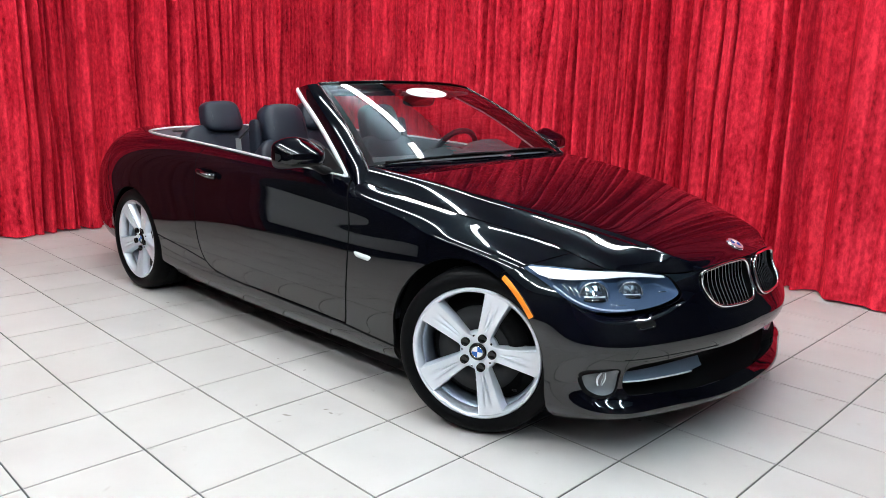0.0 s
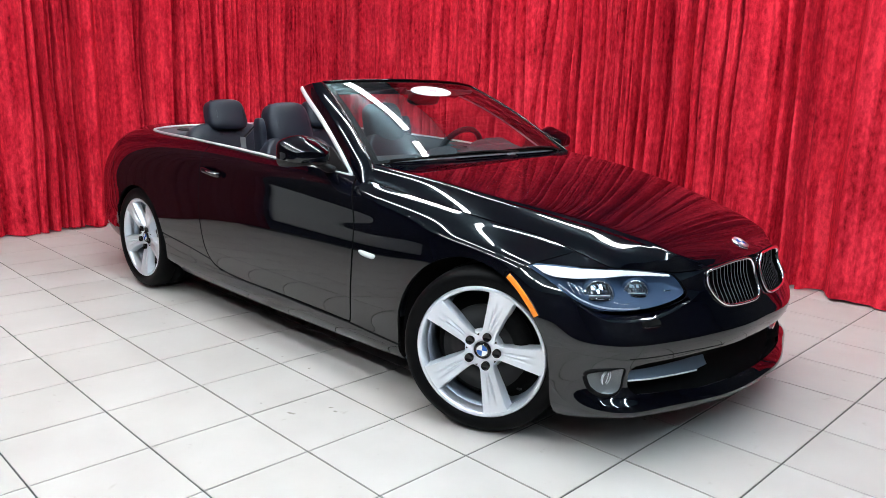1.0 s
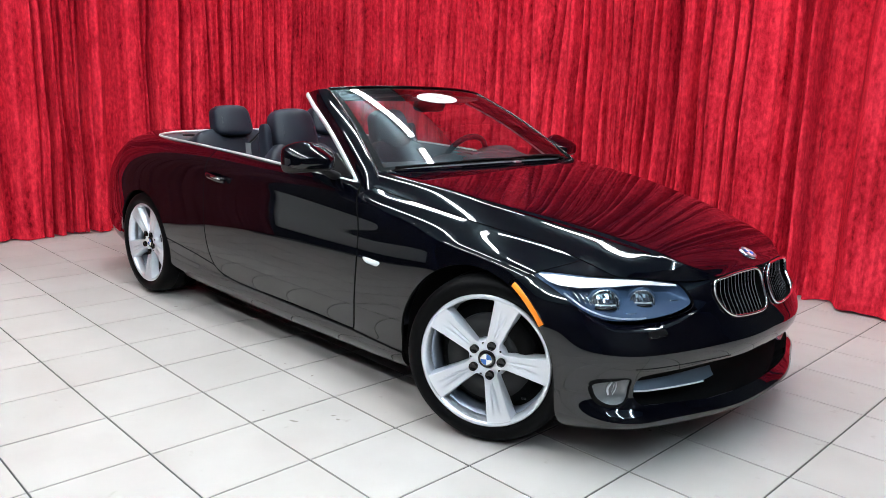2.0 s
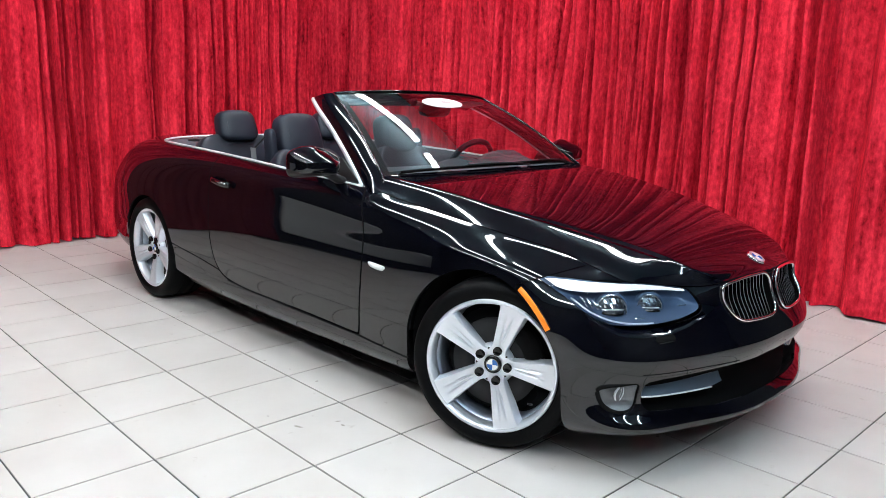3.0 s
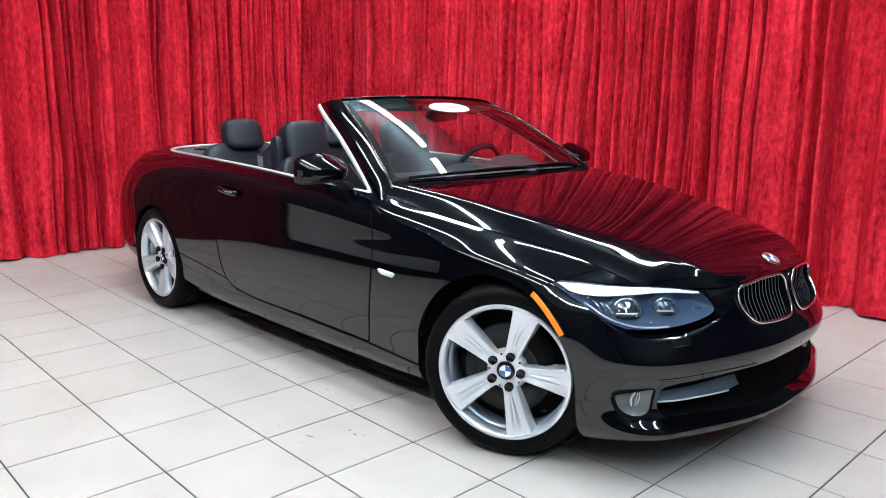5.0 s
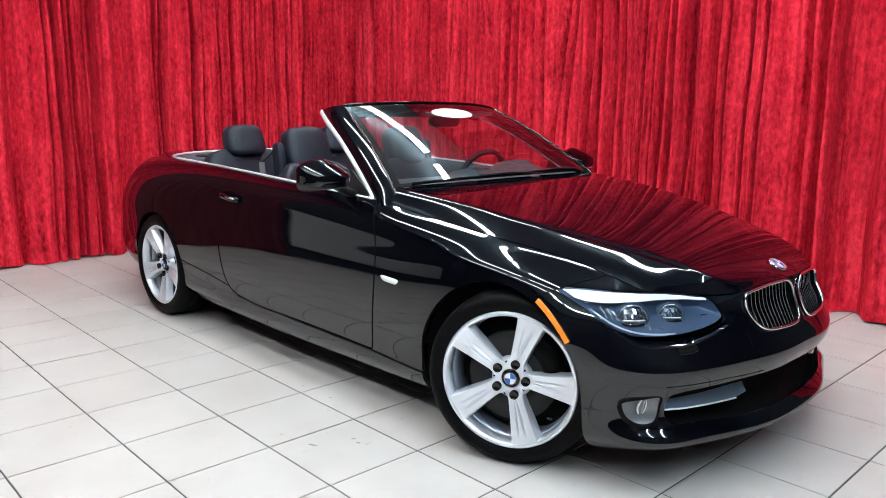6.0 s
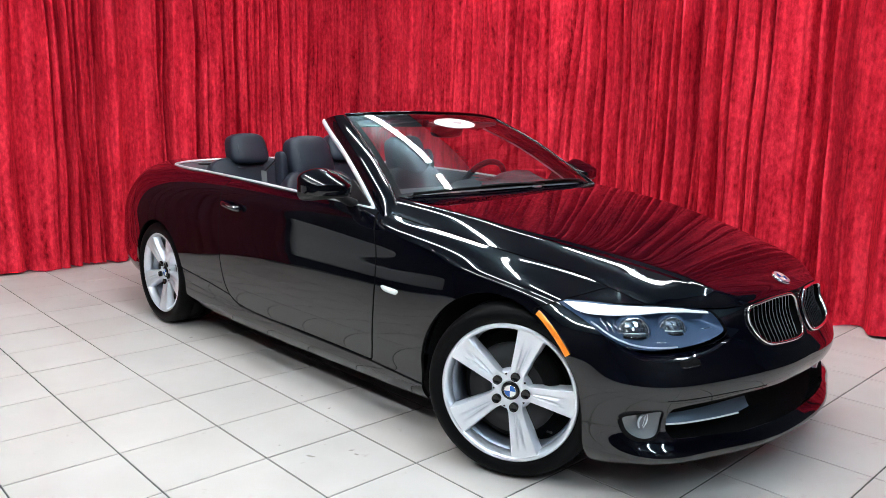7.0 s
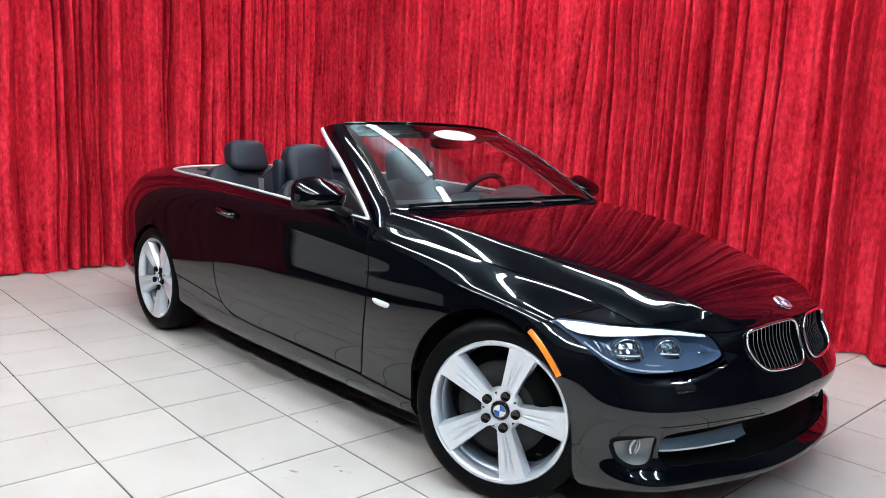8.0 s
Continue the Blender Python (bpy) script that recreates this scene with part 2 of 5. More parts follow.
def tube(points, radius, sides=10, closed=False, squash=1.0):
    """Verts and faces of a round bar along points; radius may be a list."""
    p = [Vector(q) for q in points]
    n = len(p)
    rad = radius if hasattr(radius, "__len__") else [radius] * n
    vs, fs = [], []
    up = Vector((0, 0, 1))
    for i in range(n):
        t = (p[(i + 1) % n] - p[i - 1]) if closed else (p[min(i + 1, n - 1)] - p[max(i - 1, 0)])
        t.normalize()
        a = t.cross(up)
        if a.length < 1e-3:
            a = t.cross(Vector((0, 1, 0)))
        a.normalize()
        b = a.cross(t)
        for k in range(sides):
            w = 2 * math.pi * k / sides
            vs.append(p[i] + a * math.cos(w) * rad[i] + b * math.sin(w) * rad[i] * squash)
    for i in range(n if closed else n - 1):
        for k in range(sides):
            j, l = (i + 1) % n, (k + 1) % sides
            fs.append((i * sides + k, i * sides + l, j * sides + l, j * sides + k))
    if not closed:
        fs.append(tuple(range(sides))[::-1])
        fs.append(tuple((n - 1) * sides + k for k in range(sides)))
    return vs, fs


def rounded_box(size, r, segments=3, m=None):
    bm = bmesh.new()
    bmesh.ops.create_cube(bm, size=1.0)
    bmesh.ops.scale(bm, vec=size, verts=bm.verts)
    if r:
        bmesh.ops.bevel(bm, geom=bm.edges[:], offset=r, segments=segments, affect="EDGES", profile=0.5)
    if m is not None:
        bmesh.ops.transform(bm, matrix=m, verts=bm.verts)
    return bm


def pad(size, power=4.0, nu=28, nv=16, m=None, bend=None):
    """A soft cushion: a superellipsoid with the size given, optionally bent by a function of its points."""
    vs = []
    se = lambda w: math.copysign(abs(w) ** (2 / power), w)
    for i in range(nv + 1):
        ph = -math.pi / 2 + math.pi * i / nv
        for j in range(nu):
            th = 2 * math.pi * j / nu
            v = Vector((se(math.cos(ph)) * se(math.cos(th)) * size[0] / 2, se(math.cos(ph)) * se(math.sin(th)) * size[1] / 2, se(math.sin(ph)) * size[2] / 2))
            if bend:
                v = Vector(bend(v))
            vs.append(m @ v if m is not None else v)
    fs = [(i * nu + j, i * nu + (j + 1) % nu, (i + 1) * nu + (j + 1) % nu, (i + 1) * nu + j) for i in range(nv) for j in range(nu)]
    return vs, fs


def slab(name, a, b, mat, label, category="wall"):
    """A plain box between two corners, as a piece of the setting."""
    bm = rounded_box([abs(q - p) for p, q in zip(a, b)], 0, m=Matrix.Translation([(p + q) / 2 for p, q in zip(a, b)]))
    return tagged(part(name, bm, mat, smooth=False), label, category, kind="structure")


# ---- the room ----
X_BACK, Y_SIDE, X_FRONT, Y_NEAR = -5.05, 2.50, 5.2, -6.2
slab("wall_west", (X_BACK - 0.15, Y_NEAR, 0), (X_BACK, Y_SIDE, CEILING), WALL, "dark painted wall behind the red curtain")
slab("wall_north", (X_BACK - 0.15, Y_SIDE, 0), (X_FRONT + 0.15, Y_SIDE + 0.15, CEILING), WALL, "dark painted wall behind the long red curtain")
slab("wall_east", (X_FRONT, Y_NEAR, 0), (X_FRONT + 0.15, Y_SIDE, CEILING), WALL, "dark painted wall facing the front of the car")
slab("wall_south", (X_BACK - 0.15, Y_NEAR - 0.15, 0), (X_FRONT + 0.15, Y_NEAR, CEILING), WALL, "dark painted wall facing the side of the car")
slab("ceiling", (X_BACK - 0.15, Y_NEAR - 0.15, CEILING), (X_FRONT + 0.15, Y_SIDE + 0.15, CEILING + 0.2), CEIL, "blue-grey ceiling that carries the hanging lamps", "ceiling")


DRAPE_TOP = 4.0


def curtain(name, start, end, depth_dir, label, seed, folds=(), free=(), mat=None):
    """A hanging velvet curtain from start to end, pleated towards depth_dir.

    folds: (place along it, width, depth, lean, height it begins at) of the deep pleats; free: stretches with chance pleats."""
    rng = np.random.RandomState(seed)
    start, end, out = Vector(start), Vector(end), Vector(depth_dir)
    length = (end - start).length
    n = int(length / 0.0065)
    s = np.linspace(0, length, n)
    # broad panels of cloth, each bulging a little
    wide = np.zeros(n)
    at = 0.0
    while at < length:
        w = rng.uniform(0.09, 0.30)
        hit = (s >= at) & (s < at + w)
        q = (s[hit] - at) / w
        wide[hit] += rng.uniform(0.012, 0.034) * np.sin(np.pi * q ** rng.uniform(0.7, 1.4)) ** 1.1
        at += w
    for a, l, m in ((0.005, 0.125, 1.3), (0.003, 0.072, 0.9), (0.012, 0.31, 1.9)):
        wide += a * np.sin(2 * np.pi * s / l + rng.uniform(0, 6.3) + 0.9 * np.sin(2 * np.pi * s / 0.7 + rng.uniform(0, 6.3))) * (0.55 + 0.45 * np.sin(2 * np.pi * s / m + rng.uniform(0, 6.3)))
    pleats = list(folds)
    for lo, hi in free:
        at = lo
        while at < hi:
            for _ in range(rng.choice((1, 1, 2, 3, 4))):
                pleats.append((at, rng.uniform(0.008, 0.024), rng.uniform(0.04, 0.12), rng.uniform(-0.01, 0.01), rng.choice((9, 9, 9, 1.9))))
                at += rng.uniform(0.035, 0.085)
            at += rng.uniform(0.10, 0.40)
    swing = sum(a * np.sin(2 * np.pi * s / l + rng.uniform(0, 6.3)) for a, l in ((0.030, 1.7), (0.016, 0.83), (0.006, 0.37)))
    zs = np.r_[0.012, np.linspace(0.09, DRAPE_TOP, 34)]
    phase = rng.uniform(0, 6.3, 4)
    depth = np.zeros((n, len(zs)))
    for r, z in enumerate(zs):
        d = wide * (0.7 + 0.3 * np.sin(0.9 * z + 3 * s + phase[0])) + swing * (0.75 + 0.12 * z)
        d = d + 0.004 * np.sin(2.3 * z + 4.1 * s + phase[1]) + 0.03 * math.exp(-z / 0.12) * (1 + np.sin(11 * s + phase[2])) * 0.5
        for c, w, dep, lean, top in pleats:
            k = min(max((top - z) / 0.9, 0), 1)
            if k > 0:
                cc = c + lean * (z - 1.8) + 0.009 * math.sin(2.3 * z + 9 * c) + 0.004 * math.sin(6.1 * z + 5 * c)
                lo, hi = np.searchsorted(s, (cc - 3 * w, cc + 3 * w))
                e = (s[lo:hi] - cc) / (w * (0.5 + 0.5 * k))
                d[lo:hi] += dep * k * (0.22 * np.exp(-((np.abs(e) - 1.9) / 0.7) ** 2) - np.exp(-e ** 2))
        depth[:, r] = np.maximum(d, -0.16)
    verts = []
    for i in range(n):
        base = start.lerp(end, s[i] / length)
        for r, z in enumerate(zs):
            v = base + out * (depth[i, r] + 0.14)
            verts.append((v.x, v.y, z + (0.006 * math.sin(9 * s[i] + phase[3]) if r == 0 else 0)))
    ob = mesh_object(name, verts, grid_faces(n, len(zs)), mat or VELVET, solid=0.004)
    return tagged(ob, label, "curtain")


def fold_list(origin, *groups):
    """Pleats from groups of (width, depth, places in the room...), as places along the curtain."""
    return [(p - origin, w * 1.1, dep * 1.5, 0.0, 9) for w, dep, *places in groups for p in places]


WEST_FOLDS = fold_list(-1.32, (0.045, 0.07, -1.03, -0.18), (0.024, 0.12, -0.40, 0.125, 0.464), (0.019, 0.14, -0.694, -0.594, 0.187, 0.851, 1.674),
                       (0.012, 0.10, -0.546, 0.717, 0.982, 1.372, 1.471, 1.87), (0.009, 0.08, -0.775, -0.457, 0.547, 1.086, 1.136, 1.199, 1.243, 1.295, 1.524, 1.743, 1.799, 1.942, 2.029, 2.147))
NORTH_FOLDS = fold_list(-5.0, (0.055, 0.07, -0.324, -0.225, 0.13), (0.032, 0.08, -0.143, -0.038), (0.065, 0.13, 0.249), (0.028, 0.12, 0.064, -1.131, -0.75, -1.593, -1.787), (0.024, 0.17, -2.597, -0.938),
                        (0.019, 0.11, -2.521, -1.707, -1.04, -1.517, -4.148), (0.04, 0.06, -2.409, -2.287, -4.433), (0.012, 0.09, -4.878, -4.713, -3.612, -3.473, -3.359, -3.234, -3.176, -2.695, -1.305, -1.201, -0.886, -0.852, -0.504),
                        (0.009, 0.08, -4.59, -3.667, -2.964, -1.476, -1.450, -1.426, -1.402, -1.373, -0.655, -0.419))
# pleats that hang aslant
NORTH_FOLDS += [(p + 5.0, w, dep, lean, top) for p, w, dep, lean, top in ((-3.868, 0.012, 0.11, 0.116, 2.1), (-3.82, 0.010, 0.10, -0.057, 2.1), (-2.793, 0.016, 0.12, -0.19, 9), (-2.03, 0.014, 0.10, 0.106, 9), (-1.96, 0.016, 0.08, 0.06, 9))]
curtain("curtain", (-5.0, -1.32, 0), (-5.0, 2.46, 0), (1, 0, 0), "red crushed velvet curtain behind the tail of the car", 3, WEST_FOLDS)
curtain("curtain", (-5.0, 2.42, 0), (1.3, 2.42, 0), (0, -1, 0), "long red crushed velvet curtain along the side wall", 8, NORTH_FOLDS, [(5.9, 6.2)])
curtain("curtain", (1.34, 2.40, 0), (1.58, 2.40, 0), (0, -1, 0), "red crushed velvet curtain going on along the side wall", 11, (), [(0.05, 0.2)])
curtain("curtain", (-5.0, -3.3, 0), (-5.0, -1.35, 0), (1, 0, 0), "unseen red velvet curtain, darkened in colour for the dimmer light there", 5, (), (), VELVET_DIM)


def tube_lamp(x, y, turn, length, shielded=True):
    """A hanging lamp: a white trough on two wires with a glowing tube in it."""
    lamp = new("ceiling_lamp")
    part("spine", rounded_box((length, 0.11, 0.03), 0.008, 1, Matrix.Translation((0, 0, 0.055))), WHITE, lamp)
    part("tube", rounded_box((length, 0.15, 0.05), 0.02, 2), GLOW_COOL if x > 2.5 else GLOW, lamp, "glowing white tube")
    # skirts added to keep sideways light off the upper curtain
    for sy in (-1, 1) if shielded else ():
        part("side_skirt", rounded_box((length, 0.008, 0.100), 0.002, 1, Matrix.Translation((0, sy * 0.083, -0.010))), WHITE, lamp)
    for wx in (-0.4, 0.4):
        mesh_object("wire", *tube([(wx * length, 0, 0.06), (wx * length, 0, 0.20)], 0.003, 6), TRIM, lamp)
    lamp.matrix_world = Matrix.Translation((x, y, CEILING - 0.20)) @ pose(0, 0, 0, 0, 0, turn)
    return tagged(lamp, "long white tube lamp hanging on wires from the ceiling", "lamp", "tube lamps on the ceiling")


# the lamp at (1.4, -4.6) is added to brighten the car's near side
for lx, ly, turn in ((-2.62, 1.35, 0), (0.10, 1.35, 0), (0.10, -0.8, 0), (-2.62, -2.5, 0), (0.10, -2.5, 0), (-1.2, -4.6, 0), (1.4, -4.6, 0)):
    tube_lamp(lx, ly, turn, 2.42, ly > -3)
tube_lamp(-2.40, -0.8, 0, 2.1)
# unseen lamp added to brighten the floor that the doors reflect
tube_lamp(-3.3, -4.6, 0, 1.5)
tube_lamp(2.82, -0.8, 0, 2.42)
tube_lamp(4.60, -0.8, 0, 0.9)
# added fill lamp for the floor ahead of the bumper
tube_lamp(4.60, -2.5, 0, 0.9)
tube_lamp(2.82, -2.5, 0, 2.42)
# another unseen fill lamp, without skirts, for the floor at the right
tube_lamp(3.9, -4.6, 0, 2.3, False)

# pale panel out of view, made up to give the door its grey reflection
low_panel = rounded_box((0.10, 2.4, 0.46), 0.045, 3, Matrix.Translation((X_BACK + 0.05, -4.68, 0.52)))
tagged(part("reflection_panel", low_panel, PALE), "light grey panel out of view, added for its reflection in the door", "wall panel")


# ---- the car: x ahead from the front axle, y to its left, on the floor ----
WHEELBASE = 2.76
car = new("convertible_car")
tagged(car, "glossy black two-door convertible with its roof down, parked on white tiles", "car")

HOOD_X = (-0.95, -0.5, 0.0, 0.35, 0.55, 0.645, 0.70, 0.76)
HOOD_MID = (0.985, 0.958, 0.893, 0.825, 0.765, 0.7245, 0.693, 0.65)
CREASE_X = (-0.95, -0.681, -0.458, -0.281, -0.126, 0.112, 0.355, 0.488, 0.582, 0.656, 0.76)
CREASE_Y = (0.745, 0.727, 0.711, 0.685, 0.655, 0.578, 0.494, 0.446, 0.398, 0.335, 0.25)
CREASE_Z = (0.972, 0.946, 0.924, 0.902, 0.878, 0.838, 0.789, 0.755, 0.720, 0.682, 0.622)
# the bonnet's outer edge, from the nose back to the windscreen pillar
EDGE = curve_through([(0.708, 0.0, 0.690), (0.700, -0.10, 0.690), (0.685, -0.20, 0.687), (0.662, -0.305, 0.676), (0.618, -0.383, 0.664), (0.573, -0.440, 0.664), (0.537, -0.495, 0.670), (0.490, -0.57, 0.680),
                      (0.447, -0.632, 0.690), (0.409, -0.645, 0.703), (0.345, -0.655, 0.722), (0.24, -0.680, 0.755), (0.117, -0.716, 0.783), (-0.02, -0.746, 0.804), (-0.2, -0.768, 0.829), (-0.41, -0.779, 0.855), (-0.609, -0.785, 0.880), (-0.72, -0.786, 0.898)], 300)


def hood_height(x, y):
    """Height of the bonnet's surface over the plan."""
    x, y = np.asarray(x, float), np.abs(np.asarray(y, float))
    mid, cy = spline(HOOD_X, HOOD_MID, x), spline(CREASE_X, CREASE_Y, x)
    cz = spline(CREASE_X, CREASE_Z, x)
    ey, ez = np.interp(-x, -EDGE[:, 0], -EDGE[:, 1]), np.interp(-x, -EDGE[:, 0], EDGE[:, 2])
    cy = np.minimum(cy, 0.93 * ey)
    cz = ez + 0.5 * (cz - ez + np.sqrt((cz - ez) ** 2 + 0.006 ** 2))
    dome = mid - (mid - cz) * (y / cy) ** 2.0
    u = np.clip((y - cy) / np.maximum(ey - cy, 0.002), -80, 1.1)
    # ahead of the wheel the flank is flat below the crease and rolls over at its edge
    flat = np.clip((x - 0.20) / 0.15, 0, 1)
    fall = (1 - flat) * (0.72 * u + 0.28 * np.maximum(u, 0) ** 2) + flat * (0.80 * u + 0.80 * np.maximum(u - 0.5, 0) ** 2)
    flank = cz + (ez - cz) * fall
    # the crease is crisp by the windscreen and grows rounder towards the nose
    blend = 0.0008 + 0.0034 * np.clip((x + 0.05) / 0.45, 0, 1) * np.clip((0.56 - x) / 0.10, 0, 1) * np.exp(-((y - cy) / 0.14) ** 2)
    low = 0.5 * (dome + flank - np.sqrt((dome - flank) ** 2 + 4 * blend ** 2))
    share = np.clip((0.66 - x) / 0.05, 0, 1) * (u < 0.97) * np.clip((y - 0.6 * cy) / (0.2 * cy), 0, 1)
    low = share * low + (1 - share) * np.where(y < cy, dome, flank)
    return low - 0.002 * np.exp(-((y - cy) / 0.012) ** 2) * np.clip((0.60 - x) / 0.10, 0, 1)


# Body lines, each from the nose round the corner and along the flank to the tail: (x, y, z) at 16 stations.
SIDE_X = (0.38, 0.0, -0.4, -0.76, -1.35, -2.0, -2.45, -2.9, -3.3)


def body_line(front, ys, zs, tail):
    return [*front, *[(x, -y, z) for x, y, z in zip(SIDE_X, ys, zs)], *tail]


LINES = [
    body_line([(0.70, 0, 0.15), (0.685, -0.30, 0.152), (0.61, -0.55, 0.158), (0.49, -0.73, 0.16)],
              (0.795, 0.81, 0.832, 0.837, 0.837, 0.837, 0.832, 0.79, 0.75), (0.16, 0.165, 0.165, 0.165, 0.165, 0.175, 0.19, 0.20, 0.22),
              [(-3.58, -0.62, 0.24), (-3.69, -0.40, 0.25), (-3.73, 0, 0.25)]),
    body_line([(0.800, 0, 0.198), (0.775, -0.30, 0.198), (0.693, -0.556, 0.198), (0.562, -0.752, 0.200)],
              (0.832, 0.855, 0.866, 0.867, 0.866, 0.866, 0.868, 0.862, 0.815), (0.20, 0.21, 0.21, 0.21, 0.212, 0.222, 0.235, 0.25, 0.27),
              [(-3.63, -0.68, 0.29), (-3.76, -0.43, 0.30), (-3.79, 0, 0.30)]),
    body_line([(0.745, 0, 0.268), (0.725, -0.30, 0.268), (0.660, -0.546, 0.268), (0.536, -0.736, 0.268)],
              (0.845, 0.876, 0.875, 0.874, 0.872, 0.872, 0.878, 0.88, 0.83), (0.28, 0.28, 0.275, 0.27, 0.275, 0.29, 0.31, 0.33, 0.35),
              [(-3.66, -0.71, 0.37), (-3.80, -0.45, 0.38), (-3.83, 0, 0.38)]),
    body_line([(0.792, 0, 0.40), (0.772, -0.30, 0.40), (0.680, -0.55, 0.40), (0.540, -0.739, 0.395)],
              (0.848, 0.887, 0.887, 0.886, 0.884, 0.884, 0.889, 0.889, 0.84), (0.39, 0.385, 0.38, 0.375, 0.38, 0.395, 0.41, 0.43, 0.45),
              [(-3.655, -0.71, 0.47), (-3.80, -0.455, 0.48), (-3.83, 0, 0.48)]),
    body_line([(0.775, 0, 0.50), (0.752, -0.30, 0.50), (0.675, -0.55, 0.50), (0.54, -0.737, 0.50)],
              (0.842, 0.889, 0.888, 0.888, 0.887, 0.888, 0.892, 0.890, 0.842), (0.505, 0.515, 0.515, 0.515, 0.52, 0.53, 0.54, 0.55, 0.56),
              [(-3.64, -0.705, 0.57), (-3.78, -0.45, 0.58), (-3.81, 0, 0.58)]),
    body_line([(0.752, 0, 0.57), (0.724, -0.30, 0.567), (0.648, -0.515, 0.567), (0.513, -0.712, 0.58)],
              (0.818, 0.877, 0.878, 0.879, 0.881, 0.884, 0.888, 0.886, 0.838), (0.605, 0.635, 0.64, 0.64, 0.645, 0.66, 0.67, 0.68, 0.685),
              [(-3.615, -0.69, 0.69), (-3.745, -0.43, 0.70), (-3.78, 0, 0.70)]),
    body_line([(0.728, 0, 0.635), (0.695, -0.305, 0.618), (0.625, -0.475, 0.603), (0.494, -0.688, 0.622)],
              (0.778, 0.852, 0.862, 0.864, 0.868, 0.872, 0.874, 0.860, 0.785), (0.67, 0.735, 0.745, 0.745, 0.775, 0.80, 0.815, 0.825, 0.83),
              [(-3.54, -0.635, 0.825), (-3.68, -0.39, 0.83), (-3.72, 0, 0.83)]),
    body_line([(0.714, 0, 0.672), (0.672, -0.31, 0.655), (0.597, -0.45, 0.632), (0.468, -0.668, 0.662)],
              (0.748, 0.822, 0.842, 0.846, 0.853, 0.851, 0.840, 0.798, 0.708), (0.700, 0.777, 0.807, 0.836, 0.866, 0.893, 0.908, 0.915, 0.915),
              [(-3.45, -0.57, 0.908), (-3.60, -0.35, 0.91), (-3.65, 0, 0.91)]),
]
LINES.append([(0.708, 0, 0.687), (0.660, -0.31, 0.672), (0.572, -0.44, 0.661), (0.444, -0.635, 0.690), (0.330, -0.660, 0.724), (-0.01, -0.746, 0.803), (-0.4, -0.779, 0.853),
              (-0.76, -0.786, 0.894), (-1.35, -0.792, 0.921), (-2.0, -0.782, 0.951), (-2.45, -0.757, 0.962), (-2.9, -0.705, 0.967), (-3.25, -0.625, 0.958),
              (-3.41, -0.53, 0.946), (-3.55, -0.33, 0.950), (-3.60, 0, 0.953)])
LINES = np.array(LINES)
LINES[1:7, 0:3] += np.array([(-0.010, 0.0, 0.0), (-0.015, 0.006, 0.0), (-0.014, 0.010, 0.0)])
# the bumper's face stands upright in the middle and leans back at the corners
for _row, _tilt in ((3, (-0.010, -0.008, 0.004, 0.005)), (4, (0.008, 0.006, -0.007, -0.007))):
    LINES[_row, 0:4] += np.array(_tilt)[:, None] * np.array([(1, 0, 0), (1, -0.1, 0), (0.8, -0.6, 0), (0.6, -0.8, 0)])
STATION = np.r_[0, np.cumsum(np.linalg.norm(np.diff(LINES.mean(0), axis=0), axis=1))]
LEVEL = np.r_[0, np.cumsum(np.linalg.norm(np.diff(LINES[:, 7:11].mean(1), axis=0), axis=1))]
NU, NV = 560, 88
_u = np.linspace(0, STATION[-1], NU)
_v = np.linspace(0, LEVEL[-1], NV)
SKIN = spline(STATION, LINES.transpose(1, 0, 2), _u)
SKIN = np.stack([spline(LEVEL, row, _v) for row in SKIN])
SKIN[0, :, 1] = SKIN[-1, :, 1] = 0
# the upper edge follows the bonnet's own edge
_fit = SKIN[:, -1, 0] > -0.70
_near = np.array([EDGE[np.argmin(np.linalg.norm(EDGE - p, axis=1))] for p in SKIN[_fit, -1]])
_shift = _near + np.array((0.0015, -0.0015, -0.0035)) - SKIN[_fit, -1]
for _k in range(14):
    SKIN[_fit, NV - 1 - _k] += _shift * (1 - _k / 14) ** 2
# the fender's top falls away broadly from the bonnet's edge, with a soft shoulder below
LOW_ROW = 23
SHARP_DROP = 0.0125
for _c in np.where(SKIN[:, -1, 0] > -0.55)[0]:
    if SKIN[_c, -1, 1] < -0.40:
        _g = min((SKIN[_c, -1, 0] + 0.55) / 0.45, 1) * min((-SKIN[_c, -1, 1] - 0.40) / 0.15, 1) * 0.85
        _a, _b = SKIN[_c, NV - LOW_ROW].copy(), SKIN[_c, -1].copy()
        for _k in range(NV - LOW_ROW + 1, NV - 1):
            _q = (_k - NV + LOW_ROW) / (LOW_ROW - 1)
            SKIN[_c, _k] += _g * (_a + (_b - _a) * _q - SKIN[_c, _k])
for _k in range(14):
    SKIN[:, NV - 34:NV - 4] += 0.45 * (0.5 * (SKIN[:, NV - 35:NV - 5] + SKIN[:, NV - 33:NV - 3]) - SKIN[:, NV - 34:NV - 4])
# ahead of the door the fender drops off sharply beside the bonnet
for _c in np.where((SKIN[:, -1, 0] > -0.15) & (SKIN[:, -1, 0] < 0.36) & (SKIN[:, -1, 1] < -0.4))[0]:
    _x = SKIN[_c, -1, 0]
    _w = min((_x + 0.15) / 0.38, 1) * min((0.36 - _x) / 0.08, 1)
    for _k in range(1, 46):
        SKIN[_c, NV - 1 - _k, 2] -= SHARP_DROP * _w * (1 - math.exp(-_k / 3.0)) * min((46 - _k) / 20, 1)
SKIN[0, :, 1] = 0
SKIN_V, SKIN_F = SKIN.reshape(-1, 3), grid_faces(NU, NV)

ARCHES = ((0.0, 0.300, 0.374), (-WHEELBASE, 0.302, 0.345))
